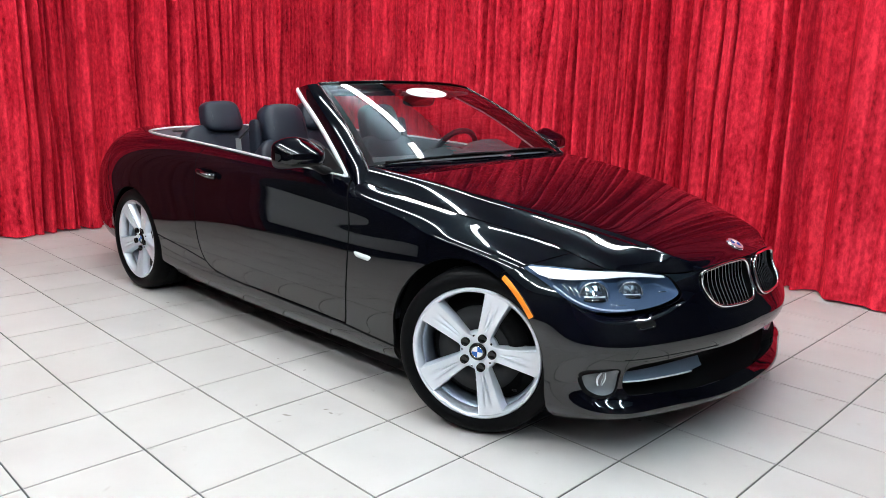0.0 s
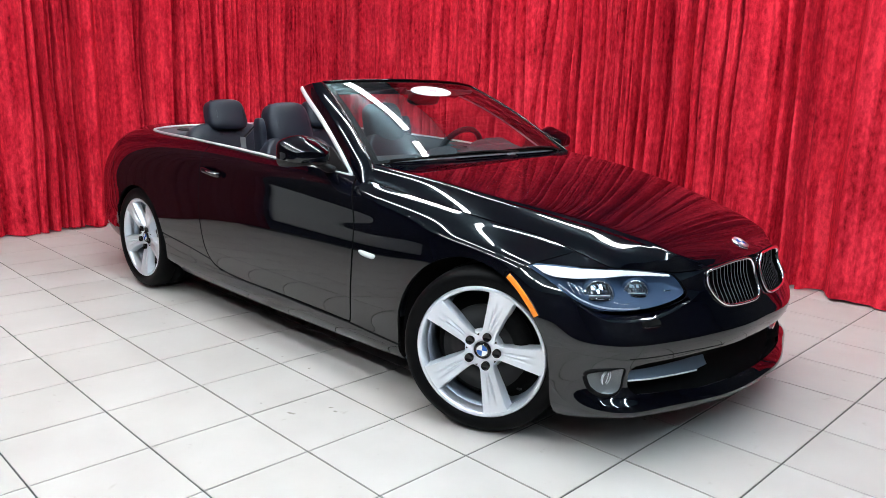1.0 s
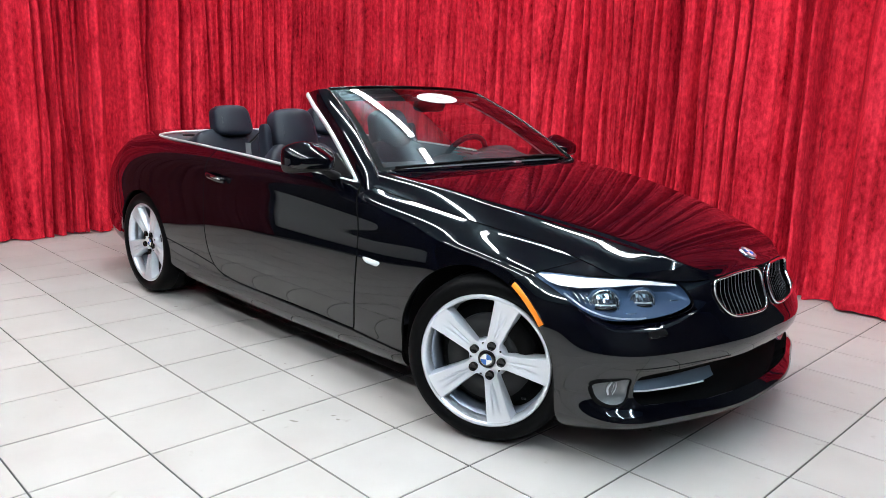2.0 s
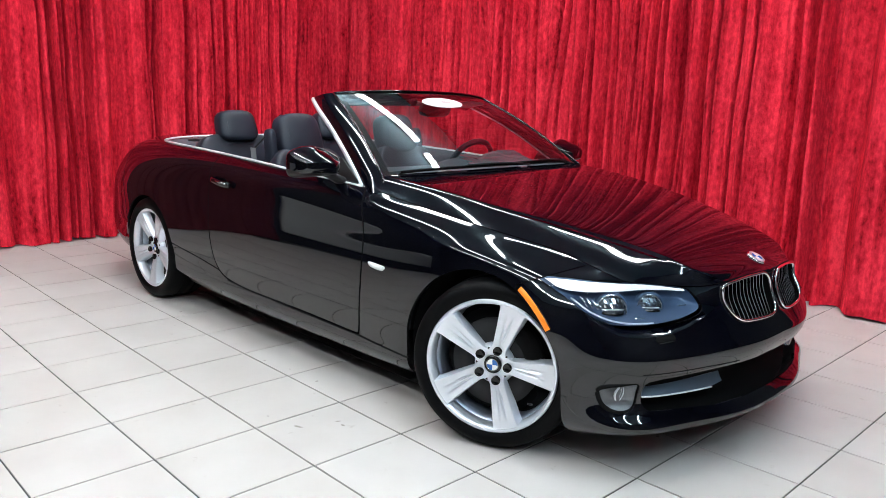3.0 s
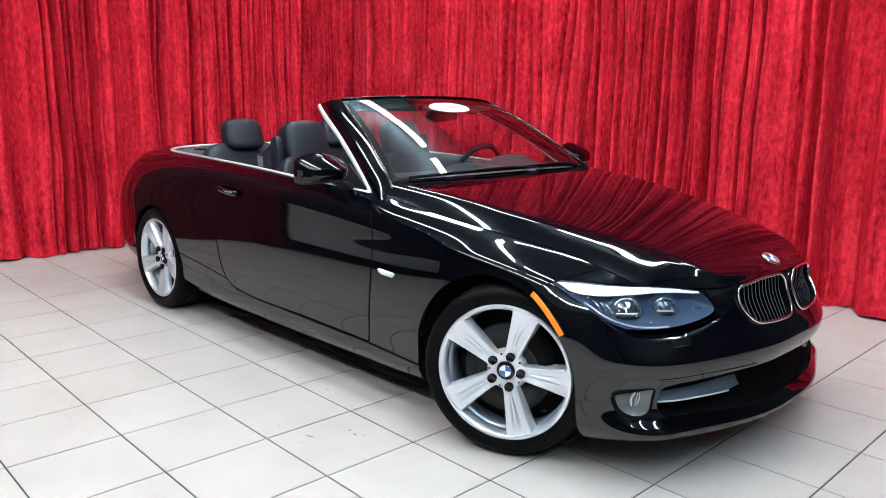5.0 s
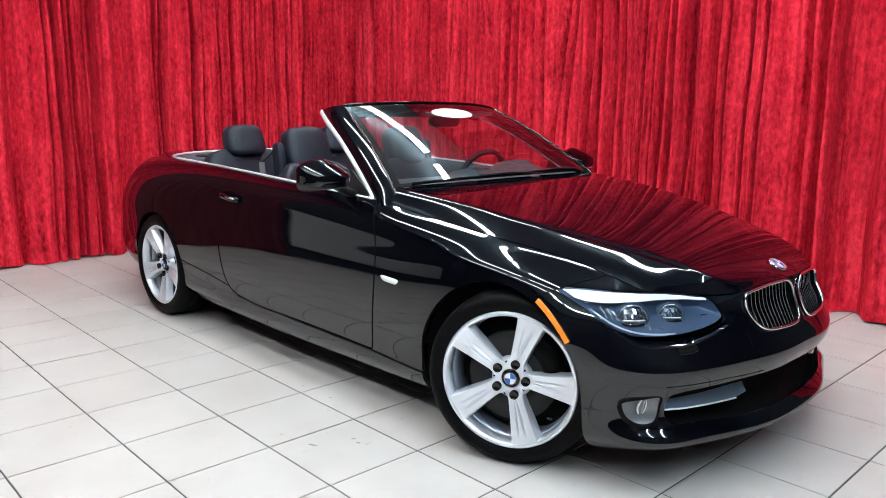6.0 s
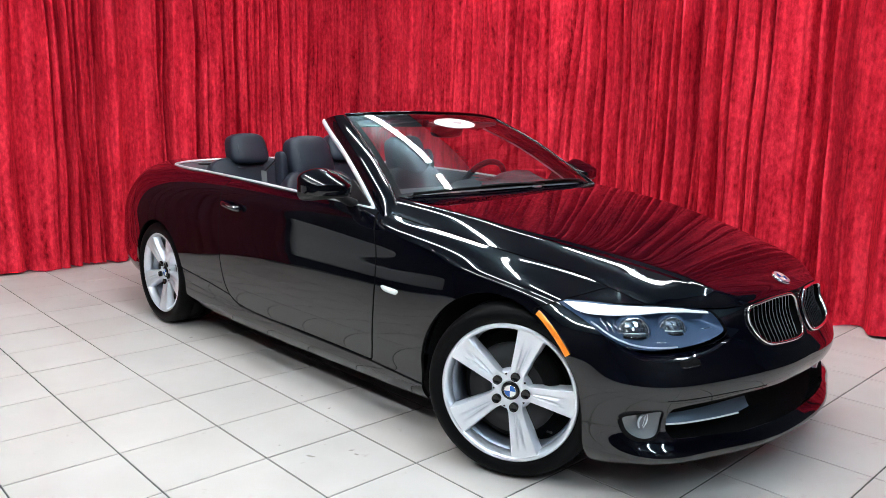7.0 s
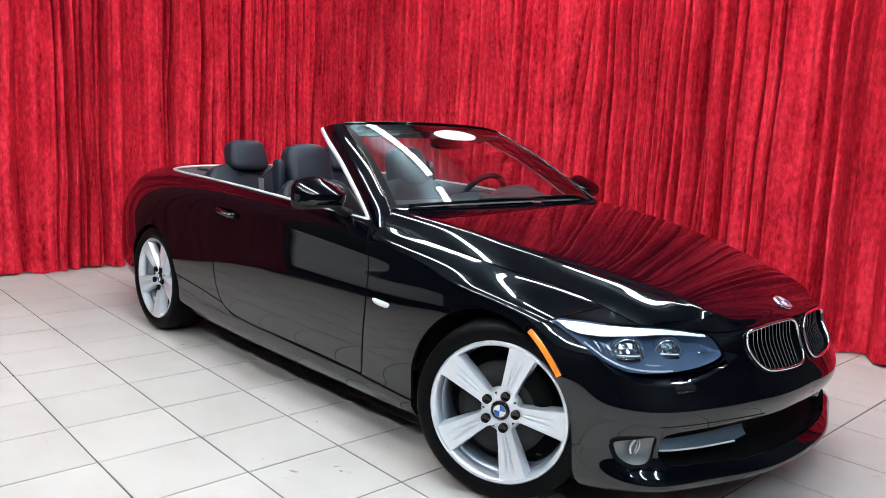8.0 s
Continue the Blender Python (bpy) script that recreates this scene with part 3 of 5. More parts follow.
def arch_distance(v):
    d = np.full(len(v), 1e9)
    for ax, az, ar in ARCHES:
        low = np.clip(az - v[:, 2], 0, 1)
        d = np.minimum(d, np.hypot(v[:, 0] - ax, np.maximum(v[:, 2] - az, 0) + 0.0 * low) - ar - 0.12 * low ** 1.5)
    return d


SKIN_V, SKIN_F = clip(SKIN_V, SKIN_F, arch_distance(SKIN_V))

GAP = 0.0045
DOOR = np.concatenate([
    curve_through([(-0.690, 0.262), (-0.670, 0.40), (-0.663, 0.56), (-0.670, 0.70), (-0.698, 0.80), (-0.742, 0.88), (-0.775, 0.93), (-0.80, 1.02)], 40),
    curve_through([(-1.985, 1.02), (-1.985, 0.70), (-1.972, 0.52), (-1.945, 0.42), (-1.90, 0.335), (-1.85, 0.305), (-1.78, 0.290), (-1.30, 0.273), (-0.71, 0.262)], 70)])
SILL_TOP = ((0.5, 0.20), (-0.40, 0.24), (-0.70, 0.258), (-1.30, 0.269), (-1.80, 0.287), (-1.90, 0.331), (-2.10, 0.36), (-2.45, 0.400), (-3.9, 0.42))


def split(v, f, values, gap=GAP):
    return clip(v, f, values - gap), clip(v, f, -values - gap)


def sill_value(v):
    xs, zs = zip(*reversed(SILL_TOP))
    return np.interp(v[:, 0], xs, zs) - v[:, 2]


# headlamp outline over the front, as (y, z)
LAMP = closed_curve([(-0.822, 0.686), (-0.76, 0.691), (-0.65, 0.684), (-0.56, 0.678), (-0.50, 0.668), (-0.442, 0.659), (-0.428, 0.652), (-0.421, 0.636), (-0.415, 0.615), (-0.414, 0.600), (-0.424, 0.590), (-0.480, 0.574), (-0.575, 0.560),
                     (-0.69, 0.553), (-0.755, 0.563), (-0.80, 0.600), (-0.818, 0.650)], 110)

rest_v, rest_f = SKIN_V, SKIN_F
# nose and bumper ahead of the front wheel
nose_cut = rest_v[:, 0] - 0.17 - np.maximum(rest_v[:, 2] - 0.655, 0) * 2.2
(nose_v, nose_f), (rest_v, rest_f) = split(rest_v, rest_f, nose_cut)
(tail_v, tail_f), (rest_v, rest_f) = split(rest_v, rest_f, -3.10 - rest_v[:, 0] - 0.25 * (rest_v[:, 2] - 0.6))
(door_v, door_f), (rest_v, rest_f) = split(rest_v, rest_f, inside(rest_v[:, 0], rest_v[:, 2], DOOR))
(sill_v, sill_f), (rest_v, rest_f) = split(rest_v, rest_f, sill_value(rest_v))
(fender_v, fender_f), (quarter_v, quarter_f) = split(rest_v, rest_f, rest_v[:, 0] + 1.2)
(lamp_v, lamp_f), (nose_v, nose_f) = split(nose_v, nose_f, inside(nose_v[:, 1], nose_v[:, 2], LAMP) + np.where(nose_v[:, 0] < 0.1, -1, 0), 0.0018)


def panel(name, v, f, label="", mat=PAINT, thick=0.014):
    ob = mesh_object(name, v, f, mat, car, label, solid=thick, weld=0.0002)
    ob.data.materials.append(DARK)
    ob.modifiers["thickness"].material_offset_rim = 1
    ob.modifiers["thickness"].material_offset = 1
    return ob


KIDNEY = closed_curve([(-0.320, 0.657), (-0.27, 0.671), (-0.20, 0.679), (-0.11, 0.683), (-0.055, 0.677), (-0.026, 0.640), (-0.024, 0.59), (-0.036, 0.548), (-0.07, 0.533), (-0.14, 0.531), (-0.225, 0.534),
                       (-0.278, 0.543), (-0.308, 0.567), (-0.319, 0.60), (-0.324, 0.635)], 100)
INTAKE = np.array([(0.05, 0.392), (-0.20, 0.392), (-0.40, 0.389), (-0.517, 0.382), (-0.622, 0.376), (-0.668, 0.366), (-0.674, 0.340), (-0.671, 0.290), (-0.655, 0.262), (-0.555, 0.256), (-0.44, 0.249), (-0.388, 0.243), (-0.20, 0.244), (0.05, 0.244)])
FOG_EDGE = closed_curve([(-0.782, 0.340), (-0.761, 0.351), (-0.726, 0.358), (-0.698, 0.361), (-0.688, 0.352), (-0.686, 0.322), (-0.688, 0.292), (-0.703, 0.272), (-0.728, 0.262), (-0.752, 0.264), (-0.770, 0.280), (-0.780, 0.310)], 44)
# slanting ledge let into the bumper under the headlamp: its upper edge, as (y, z), and its depth
LEDGE = curve_through([(-0.800, 0.592), (-0.755, 0.558), (-0.69, 0.547), (-0.58, 0.553), (-0.475, 0.567), (-0.420, 0.582)], 40)
LEDGE_DROP = np.array([0.027 * min(1, 0.15 + t / 0.24) * (1 - 0.62 * min(1, max(0, (t - 0.60) / 0.3))) for t in np.linspace(0, 1, 40)])
LEDGE_EDGE = np.concatenate([LEDGE + (0, 0.004), (LEDGE - np.stack([0 * LEDGE_DROP, LEDGE_DROP], 1))[::-1]])
WHOLE_V, WHOLE_F = nose_v, nose_f
nose_v, nose_f = clip(nose_v, nose_f, -inside(nose_v[:, 1], nose_v[:, 2], KIDNEY))
nose_v, nose_f = clip(nose_v, nose_f, -inside(nose_v[:, 1], nose_v[:, 2], INTAKE))
nose_v, nose_f = clip(nose_v, nose_f, -inside(nose_v[:, 1], nose_v[:, 2], FOG_EDGE) + np.where(nose_v[:, 0] < 0.3, 1, 0))
nose_v[np.abs(nose_v[:, 1]) < 1e-4, 1] = 0
nose_v, nose_f = clip(nose_v, nose_f, -inside(nose_v[:, 1], nose_v[:, 2], LEDGE_EDGE) + np.where(nose_v[:, 0] < 0.3, 1, 0))
panel("front_bumper", *both(nose_v, nose_f))
panel("rear_bumper", *both(tail_v, tail_f))
for mir in (False, True):
    for nm, v, f in (("fender", fender_v, fender_f), ("door", door_v, door_f), ("quarter_panel", quarter_v, quarter_f), ("sill", sill_v, sill_f)):
        if mir:
            v, f = mirrored(v, f)
        panel(nm, v, f)

# bonnet: rows across from the middle to the crease and on to the edge
hx = np.concatenate([np.linspace(-0.74, 0.40, 90, endpoint=False), np.linspace(0.40, 0.7075, 70)])
hv = []
for x in hx:
    cy = float(spline(CREASE_X, CREASE_Y, [x])[0])
    ey = float(np.interp(-x, -EDGE[:, 0], -EDGE[:, 1]))
    c = min(cy, 0.93 * ey)
    ys = np.concatenate([c * np.linspace(0, 1, 46), c + (ey - c) * np.linspace(0, 1, 25)[1:]])
    zs_ = hood_height(np.full(len(ys), x), ys)
    hv += [(x, -y, z) for y, z in zip(ys, zs_)]
hv = np.array(hv)
rear = curve_through([(-0.722, -0.79), (-0.712, -0.72), (-0.663, -0.53), (-0.612, -0.27), (-0.595, 0.0)], 24)
rear_x = np.interp(-hv[:, 1], -rear[::-1, 1], rear[::-1, 0])
hv, hf = clip(hv, grid_faces(len(hx), 70), hv[:, 0] - rear_x)
hv[np.abs(hv[:, 1]) < 1e-5, 1] = 0
panel("bonnet", *both(hv, hf), "glossy black bonnet with two creases running to the grille")

# rear deck behind the cabin
dx, dy = np.linspace(-3.66, -2.85, 40), np.linspace(-0.76, 0.76, 60)
DX, DY = np.meshgrid(dx, dy, indexing="ij")
dz = 0.985 - 0.045 * (np.abs(DY) / 0.7) ** 2.4 - 0.012 * np.clip((-3.2 - DX) / 0.45, 0, 1)
dv = np.stack([DX.ravel(), DY.ravel(), dz.ravel()], 1)
deck_half = curve_through([(-2.97, 0.0), (-2.97, -0.45), (-2.955, -0.60), (-2.92, -0.695), (-3.25, -0.623), (-3.41, -0.528), (-3.55, -0.33), (-3.60, 0.0)][3:], 40)
deck_out = np.concatenate([[(-2.99, 0.0), (-2.99, -0.40), (-2.97, -0.58), (-2.93, -0.66)], deck_half])
deck_out = np.concatenate([deck_out, deck_out[::-1] * (1, -1)])
dv, df = clip(dv, grid_faces(len(dx), len(dy), True), inside(dv[:, 0], dv[:, 1], deck_out))
panel("roof_cover", dv, df, "glossy black lid over the folded roof")

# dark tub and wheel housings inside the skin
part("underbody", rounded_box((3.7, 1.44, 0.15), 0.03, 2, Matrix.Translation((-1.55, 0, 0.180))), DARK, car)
# unseen blocks added under the car to stop red light from its far side
part("under_light_stop", rounded_box((2.1, 0.05, 0.16), 0.02, 2, Matrix.Translation((-1.38, 0.70, 0.13))), DARK, car)
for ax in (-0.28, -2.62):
    part("axle_light_stop", rounded_box((0.5, 1.1, 0.16), 0.03, 2, Matrix.Translation((ax, 0, 0.16))), DARK, car)
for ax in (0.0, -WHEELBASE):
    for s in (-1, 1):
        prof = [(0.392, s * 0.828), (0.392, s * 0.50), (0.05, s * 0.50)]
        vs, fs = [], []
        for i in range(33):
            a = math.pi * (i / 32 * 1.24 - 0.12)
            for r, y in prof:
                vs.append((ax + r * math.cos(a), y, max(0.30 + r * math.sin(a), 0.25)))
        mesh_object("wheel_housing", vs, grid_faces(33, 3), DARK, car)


# ---- wheels ----
def wheel(x, y, outer, width, turn, steer, side, R=0.3175, rim=0.2415):
    """A five-spoke alloy wheel with tyre and brake; built facing -y, side +1 turns it round."""
    hub = new("wheel")
    hub.parent = car
    w = width / 2
    g = R - rim
    prof = [(rim - 0.020, -w + 0.03), (rim - 0.005, -w + 0.006), (rim + 0.003, -w + 0.001), (rim + 0.19 * g, -w - 0.006), (rim + 0.45 * g, -w - 0.009), (rim + 0.72 * g, -w - 0.003), (rim + 0.85 * g, -w + 0.008), (R - 0.005, -w + 0.022),
            (R - 0.002, -w + 0.04), (R, -0.046), (R, -0.044), (R - 0.007, -0.043), (R - 0.007, -0.037), (R, -0.036), (R, 0.036), (R - 0.007, 0.037), (R - 0.007, 0.043), (R, 0.044), (R, 0.046),
            (R - 0.002, w - 0.04), (R - 0.005, w - 0.022), (rim + 0.72 * g, w + 0.003), (rim + 0.45 * g, w + 0.009), (rim + 0.19 * g, w + 0.006), (rim - 0.005, w), (rim - 0.020, w - 0.03)]
    vs, fs = lathe(prof, 96)
    mesh_object("tyre", vs, [f[::-1] for f in fs], RUBBER, hub, "black low-profile rubber tyre", sharp=50)
    lip = -outer
    prof = [(rim - 0.018, lip + 0.002), (rim - 0.0125, lip - 0.003), (rim - 0.005, lip - 0.005), (rim, lip - 0.001), (rim, lip + 0.01), (rim - 0.010, lip + 0.02), (rim - 0.010, lip + 0.05), (rim - 0.022, lip + 0.05), (rim - 0.021, lip + 0.03)]
    vs, fs = lathe(prof, 120, closed=True)
    mesh_object("rim", vs, fs, ALLOY, hub, "silver alloy rim", sharp=35)
    vs, fs = lathe([(rim - 0.010, lip + 0.0505), (rim - 0.010, 0.11), (rim - 0.024, 0.11), (rim - 0.030, lip + 0.085), (rim - 0.022, lip + 0.0505)], 96, closed=True)
    mesh_object("barrel", vs, fs, ALLOY_DARK, hub, "shaded inner barrel of the rim", sharp=40)
    # spokes: a broad flat bar that widens towards the rim, with two tapering grooves and deep sides
    rows, cols = 26, 33
    for k in range(5):
        a = radians(turn + 72 * k)
        er, et = Vector((math.cos(a), 0, math.sin(a))), Vector((-math.sin(a), 0, math.cos(a)))
        vs = []
        for i in range(rows):
            q = i / (rows - 1)
            r = 0.040 + q * (rim - 0.012 - 0.040)
            half_w = 0.0265 + 0.0285 * q ** 1.25 + 0.020 * max(0, 1 - q / 0.20) ** 2 + 0.010 * max(0, (q - 0.90) / 0.10) ** 2
            face = lip - 0.0015 + 0.030 * (1 - q) ** 1.5 + 0.006 * q * (1 - q)
            for j in range(cols):
                c = j / (cols - 1) * 2 - 1
                split_at = 0.10 + 0.22 * q
                g1 = sum(math.exp(-((c - gc) / 0.085) ** 2) for gc in (-split_at, split_at))
                ridge = 0.0035 * math.exp(-(c / 0.10) ** 2)
                fade = min(1, max(0, (q - 0.20) / 0.25)) * min(1, max(0, (0.86 - q) / 0.40))
                edge = 0.006 * max(0, abs(c) - 0.90) / 0.10
                side_wall = 0.0 if abs(c) < 0.999 else 0.040
                vs.append(er * r + et * (half_w * (c if abs(c) < 0.999 else c * 1.07)) + Vector((0, face + (0.0105 * g1 - ridge) * fade + edge + side_wall, 0)))
        mesh_object("spoke", vs, grid_faces(rows, cols, True), ALLOY, hub, smooth=True, solid=0.010, offset=-1, sharp=42)
    prof = [(0.0, lip + 0.040), (0.034, lip + 0.040), (0.0345, lip + 0.030), (0.040, lip + 0.0275), (0.062, lip + 0.029), (0.074, lip + 0.036), (0.082, lip + 0.06), (0.084, lip + 0.10), (0.0, lip + 0.10)]
    vs, fs = lathe(prof, 60)
    mesh_object("hub_face", vs, fs, ALLOY, hub, sharp=40)
    # black discs paint the shade in bolt wells, and small drilled marks between
    for k in range(5):
        a = radians(turn + 72 * k)
        c = Vector((0.060 * math.cos(a), lip + 0.0135, 0.060 * math.sin(a)))
        vs, fs = lathe([(0.0, 0.003), (0.015, 0.003), (0.0165, -0.0005), (0.0165, 0.02)], 24)
        mesh_object("bolt_well_shade", [Vector(v) + c for v in vs], fs, GLOSS, hub, "black disc painting the shade of a wheel bolt well", sharp=40)
        a = radians(turn + 36 + 72 * k)
        c = Vector((0.062 * math.cos(a), lip + 0.028, 0.062 * math.sin(a)))
        vs, fs = lathe([(0.0, -0.001), (0.0045, -0.001), (0.0045, 0.01)], 14)
        mesh_object("drill_mark", [Vector(v) + c for v in vs], fs, GLOSS, hub, sharp=40)
    cap = mesh_object("centre_cap", *lathe([(0.0, lip + 0.023), (0.026, lip + 0.0235), (0.0335, lip + 0.026), (0.0345, lip + 0.03)], 48), GLOSS, hub, "black round cap with blue and white quarters")
    for k in range(4):
        vs = [(0, lip + 0.0225, 0)] + [(0.021 * math.cos(radians(90 * k + 90 * t / 10)), lip + 0.0222, 0.021 * math.sin(radians(90 * k + 90 * t / 10))) for t in range(11)]
        mesh_object("quarter", vs, [tuple(range(12))], WHITE if k % 2 else BLUE, cap, smooth=False)
    mesh_object("cap_ring", *lathe([(0.0215, lip + 0.0222), (0.0225, lip + 0.0215), (0.0235, lip + 0.0225)], 40), CHROME, cap)
    # brake behind the spokes
    mesh_object("brake_disc", *lathe([(0.07, -0.058), (0.168, -0.058), (0.168, -0.032), (0.07, -0.032)], 60, closed=True), STEEL, hub, "grey steel brake disc", sharp=30)
    mesh_object("brake_shield", *lathe([(0.0, -0.015), (0.204, -0.015), (0.204, -0.005), (0.0, 0.0)], 40), DARK, hub, sharp=30)
    vs, fs = tube([(0.150 * math.cos(a), -0.040, 0.150 * math.sin(a)) for a in np.linspace(0.2, 1.25, 9)], 0.034, 10, squash=1.2)
    mesh_object("brake_caliper", vs, fs, DARK, hub)
    mesh_object("valve", *tube([(0.205 * math.cos(-0.7), lip + 0.035, 0.205 * math.sin(-0.7)), (0.192 * math.cos(-0.72), lip + 0.022, 0.192 * math.sin(-0.72))], 0.004, 8), TRIM, hub)
    hub.matrix_world = Matrix.Translation((x, y, R)) @ pose(0, 0, 0, 0, 0, steer + (180 if side > 0 else 0))
    return hub


wheel(0.028, -0.765, 0.1125, 0.225, 71, 22, -1, 0.324, 0.256)
wheel(0.0, 0.765, 0.1125, 0.225, 40, 22, 1, 0.324, 0.256)
wheel(0.015 - WHEELBASE, -0.7565, 0.119, 0.25, 56, 0, -1, 0.318, 0.247)
wheel(0.015 - WHEELBASE, 0.7565, 0.119, 0.25, 55, 0, 1, 0.318, 0.247)


# ---- fittings on the body ----
from mathutils.bvhtree import BVHTree

FRONT = BVHTree.FromPolygons([tuple(v) for v in np.concatenate([WHOLE_V, lamp_v])], [tuple(f) for f in WHOLE_F] + [tuple(i + len(WHOLE_V) for i in f) for f in lamp_f])
FLANK_SETS = [(door_v, door_f), (fender_v, fender_f), (quarter_v, quarter_f), (sill_v, sill_f)]
_fv, _ff, _n = [], [], 0
for v, f in FLANK_SETS:
    _fv += [tuple(q) for q in v]
    _ff += [tuple(i + _n for i in q) for q in f]
    _n += len(v)
FLANK = BVHTree.FromPolygons(_fv, _ff)


def on_front(y, z, out=0.0):
    """The place on the nose at that width and height, moved outwards by out; y > 0 is its mirror."""
    p, n, _, _ = FRONT.ray_cast(Vector((2, -max(abs(y), 0.002), z)), Vector((-1, 0, 0)))
    if p is None:
        p, n, _, _ = FRONT.find_nearest(Vector((0.6, -abs(y), z)))
    n = n if n.x > 0 else -n
    p = p + n * out
    if abs(y) < 0.002:
        return Vector((p.x, 0, p.z))
    return Vector((p.x, p.y if y <= 0 else -p.y, p.z))


def on_flank(x, z, side=-1, out=0.0):
    p, n, _, _ = FLANK.ray_cast(Vector((x, -2, z)), Vector((0, 1, 0)))
    if p is None:
        p, n, _, _ = FLANK.find_nearest(Vector((x, -0.88, z)))
    n = n if n.y < 0 else -n
    p = p + n * out
    return Vector((p.x, p.y if side < 0 else -p.y, p.z))


def flip(pts, s):
    return [Vector((p[0], p[1] if s < 0 else -p[1], p[2])) for p in pts]


def sheet(outer, inner):
    """Faces between two rings or rows of the same number of places."""
    n = len(outer)
    return list(outer) + list(inner), [(i, (i + 1) % n, n + (i + 1) % n, n + i) for i in range(n)]


# grille: chrome rings, upright bars and a dark back
for s in (-1, 1):
    ring = [on_front(-abs(y), z, 0.006) for y, z in KIDNEY]
    grille = mesh_object("grille", *tube(flip(ring, s), [0.0050 + (0.0035 if s > 0 else 0) * min(1, max(0, (-0.27 - y) / 0.03)) for y, z in KIDNEY], 10, closed=True, squash=1.1), CHROME, car, "chrome kidney grille with black upright bars")
    back = [on_front(-abs(y), z, -0.065) for y, z in KIDNEY]
    vs, fs = sheet(flip([on_front(-abs(y), z, -0.004) for y, z in KIDNEY], s), flip(back, s))
    fs.append(tuple(range(len(back), 2 * len(back))))
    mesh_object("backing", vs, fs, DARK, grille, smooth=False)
    for k in range(12):
        y = -0.050 - k * 0.0228
        col = KIDNEY[np.abs(KIDNEY[:, 0] - y) < 0.012]
        lo, hi = col[:, 1].min() + 0.006, col[:, 1].max() - 0.006
        pts = [on_front(y, lo + (hi - lo) * t / 10, -0.012) for t in range(11)]
        bar_v, bar_f = [], []
        for p in pts:
            for dx, dy in ((0.0, -0.0022), (0.0012, 0.0), (0.0, 0.0022), (-0.045, 0.0022), (-0.045, -0.0022)):
                bar_v.append((p.x + dx, p.y + dy if s < 0 else -p.y - dy, p.z))
        bar_f = [(i * 5 + j, i * 5 + (j + 1) % 5, (i + 1) * 5 + (j + 1) % 5, (i + 1) * 5 + j) for i in range(10) for j in range(5)]
        mesh_object("grille_bar", bar_v, bar_f, GLOSS, grille, smooth=False)
        edge_pts = [(p.x + 0.001, p.y if s < 0 else -p.y, p.z) for p in pts]
        mesh_object("bar_edge", *tube(edge_pts, 0.0010 if s < 0 else 0.0005, 6), SATIN, grille)

# lower intake, with fog lamps and bright blades
inner_all = [on_front(min(y, 0), z, -0.07) for y, z in INTAKE[1:-1]]
for s in (-1, 1):
    rim_pts = [on_front(min(y, 0), z, -0.003) for y, z in INTAKE[1:-1]]
    vs = flip(rim_pts, s) + flip(inner_all, s)
    n = len(rim_pts)
    fs = [(i, i + 1, n + i + 1, n + i) for i in range(n - 1)]
    mesh_object("intake_edge", vs, fs, TRIM, car, smooth=False)
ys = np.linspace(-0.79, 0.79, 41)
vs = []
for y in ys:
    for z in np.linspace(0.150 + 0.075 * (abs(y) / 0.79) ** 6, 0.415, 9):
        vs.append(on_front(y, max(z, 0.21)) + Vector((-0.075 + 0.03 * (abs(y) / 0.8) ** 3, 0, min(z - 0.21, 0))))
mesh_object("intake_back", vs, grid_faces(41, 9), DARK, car)
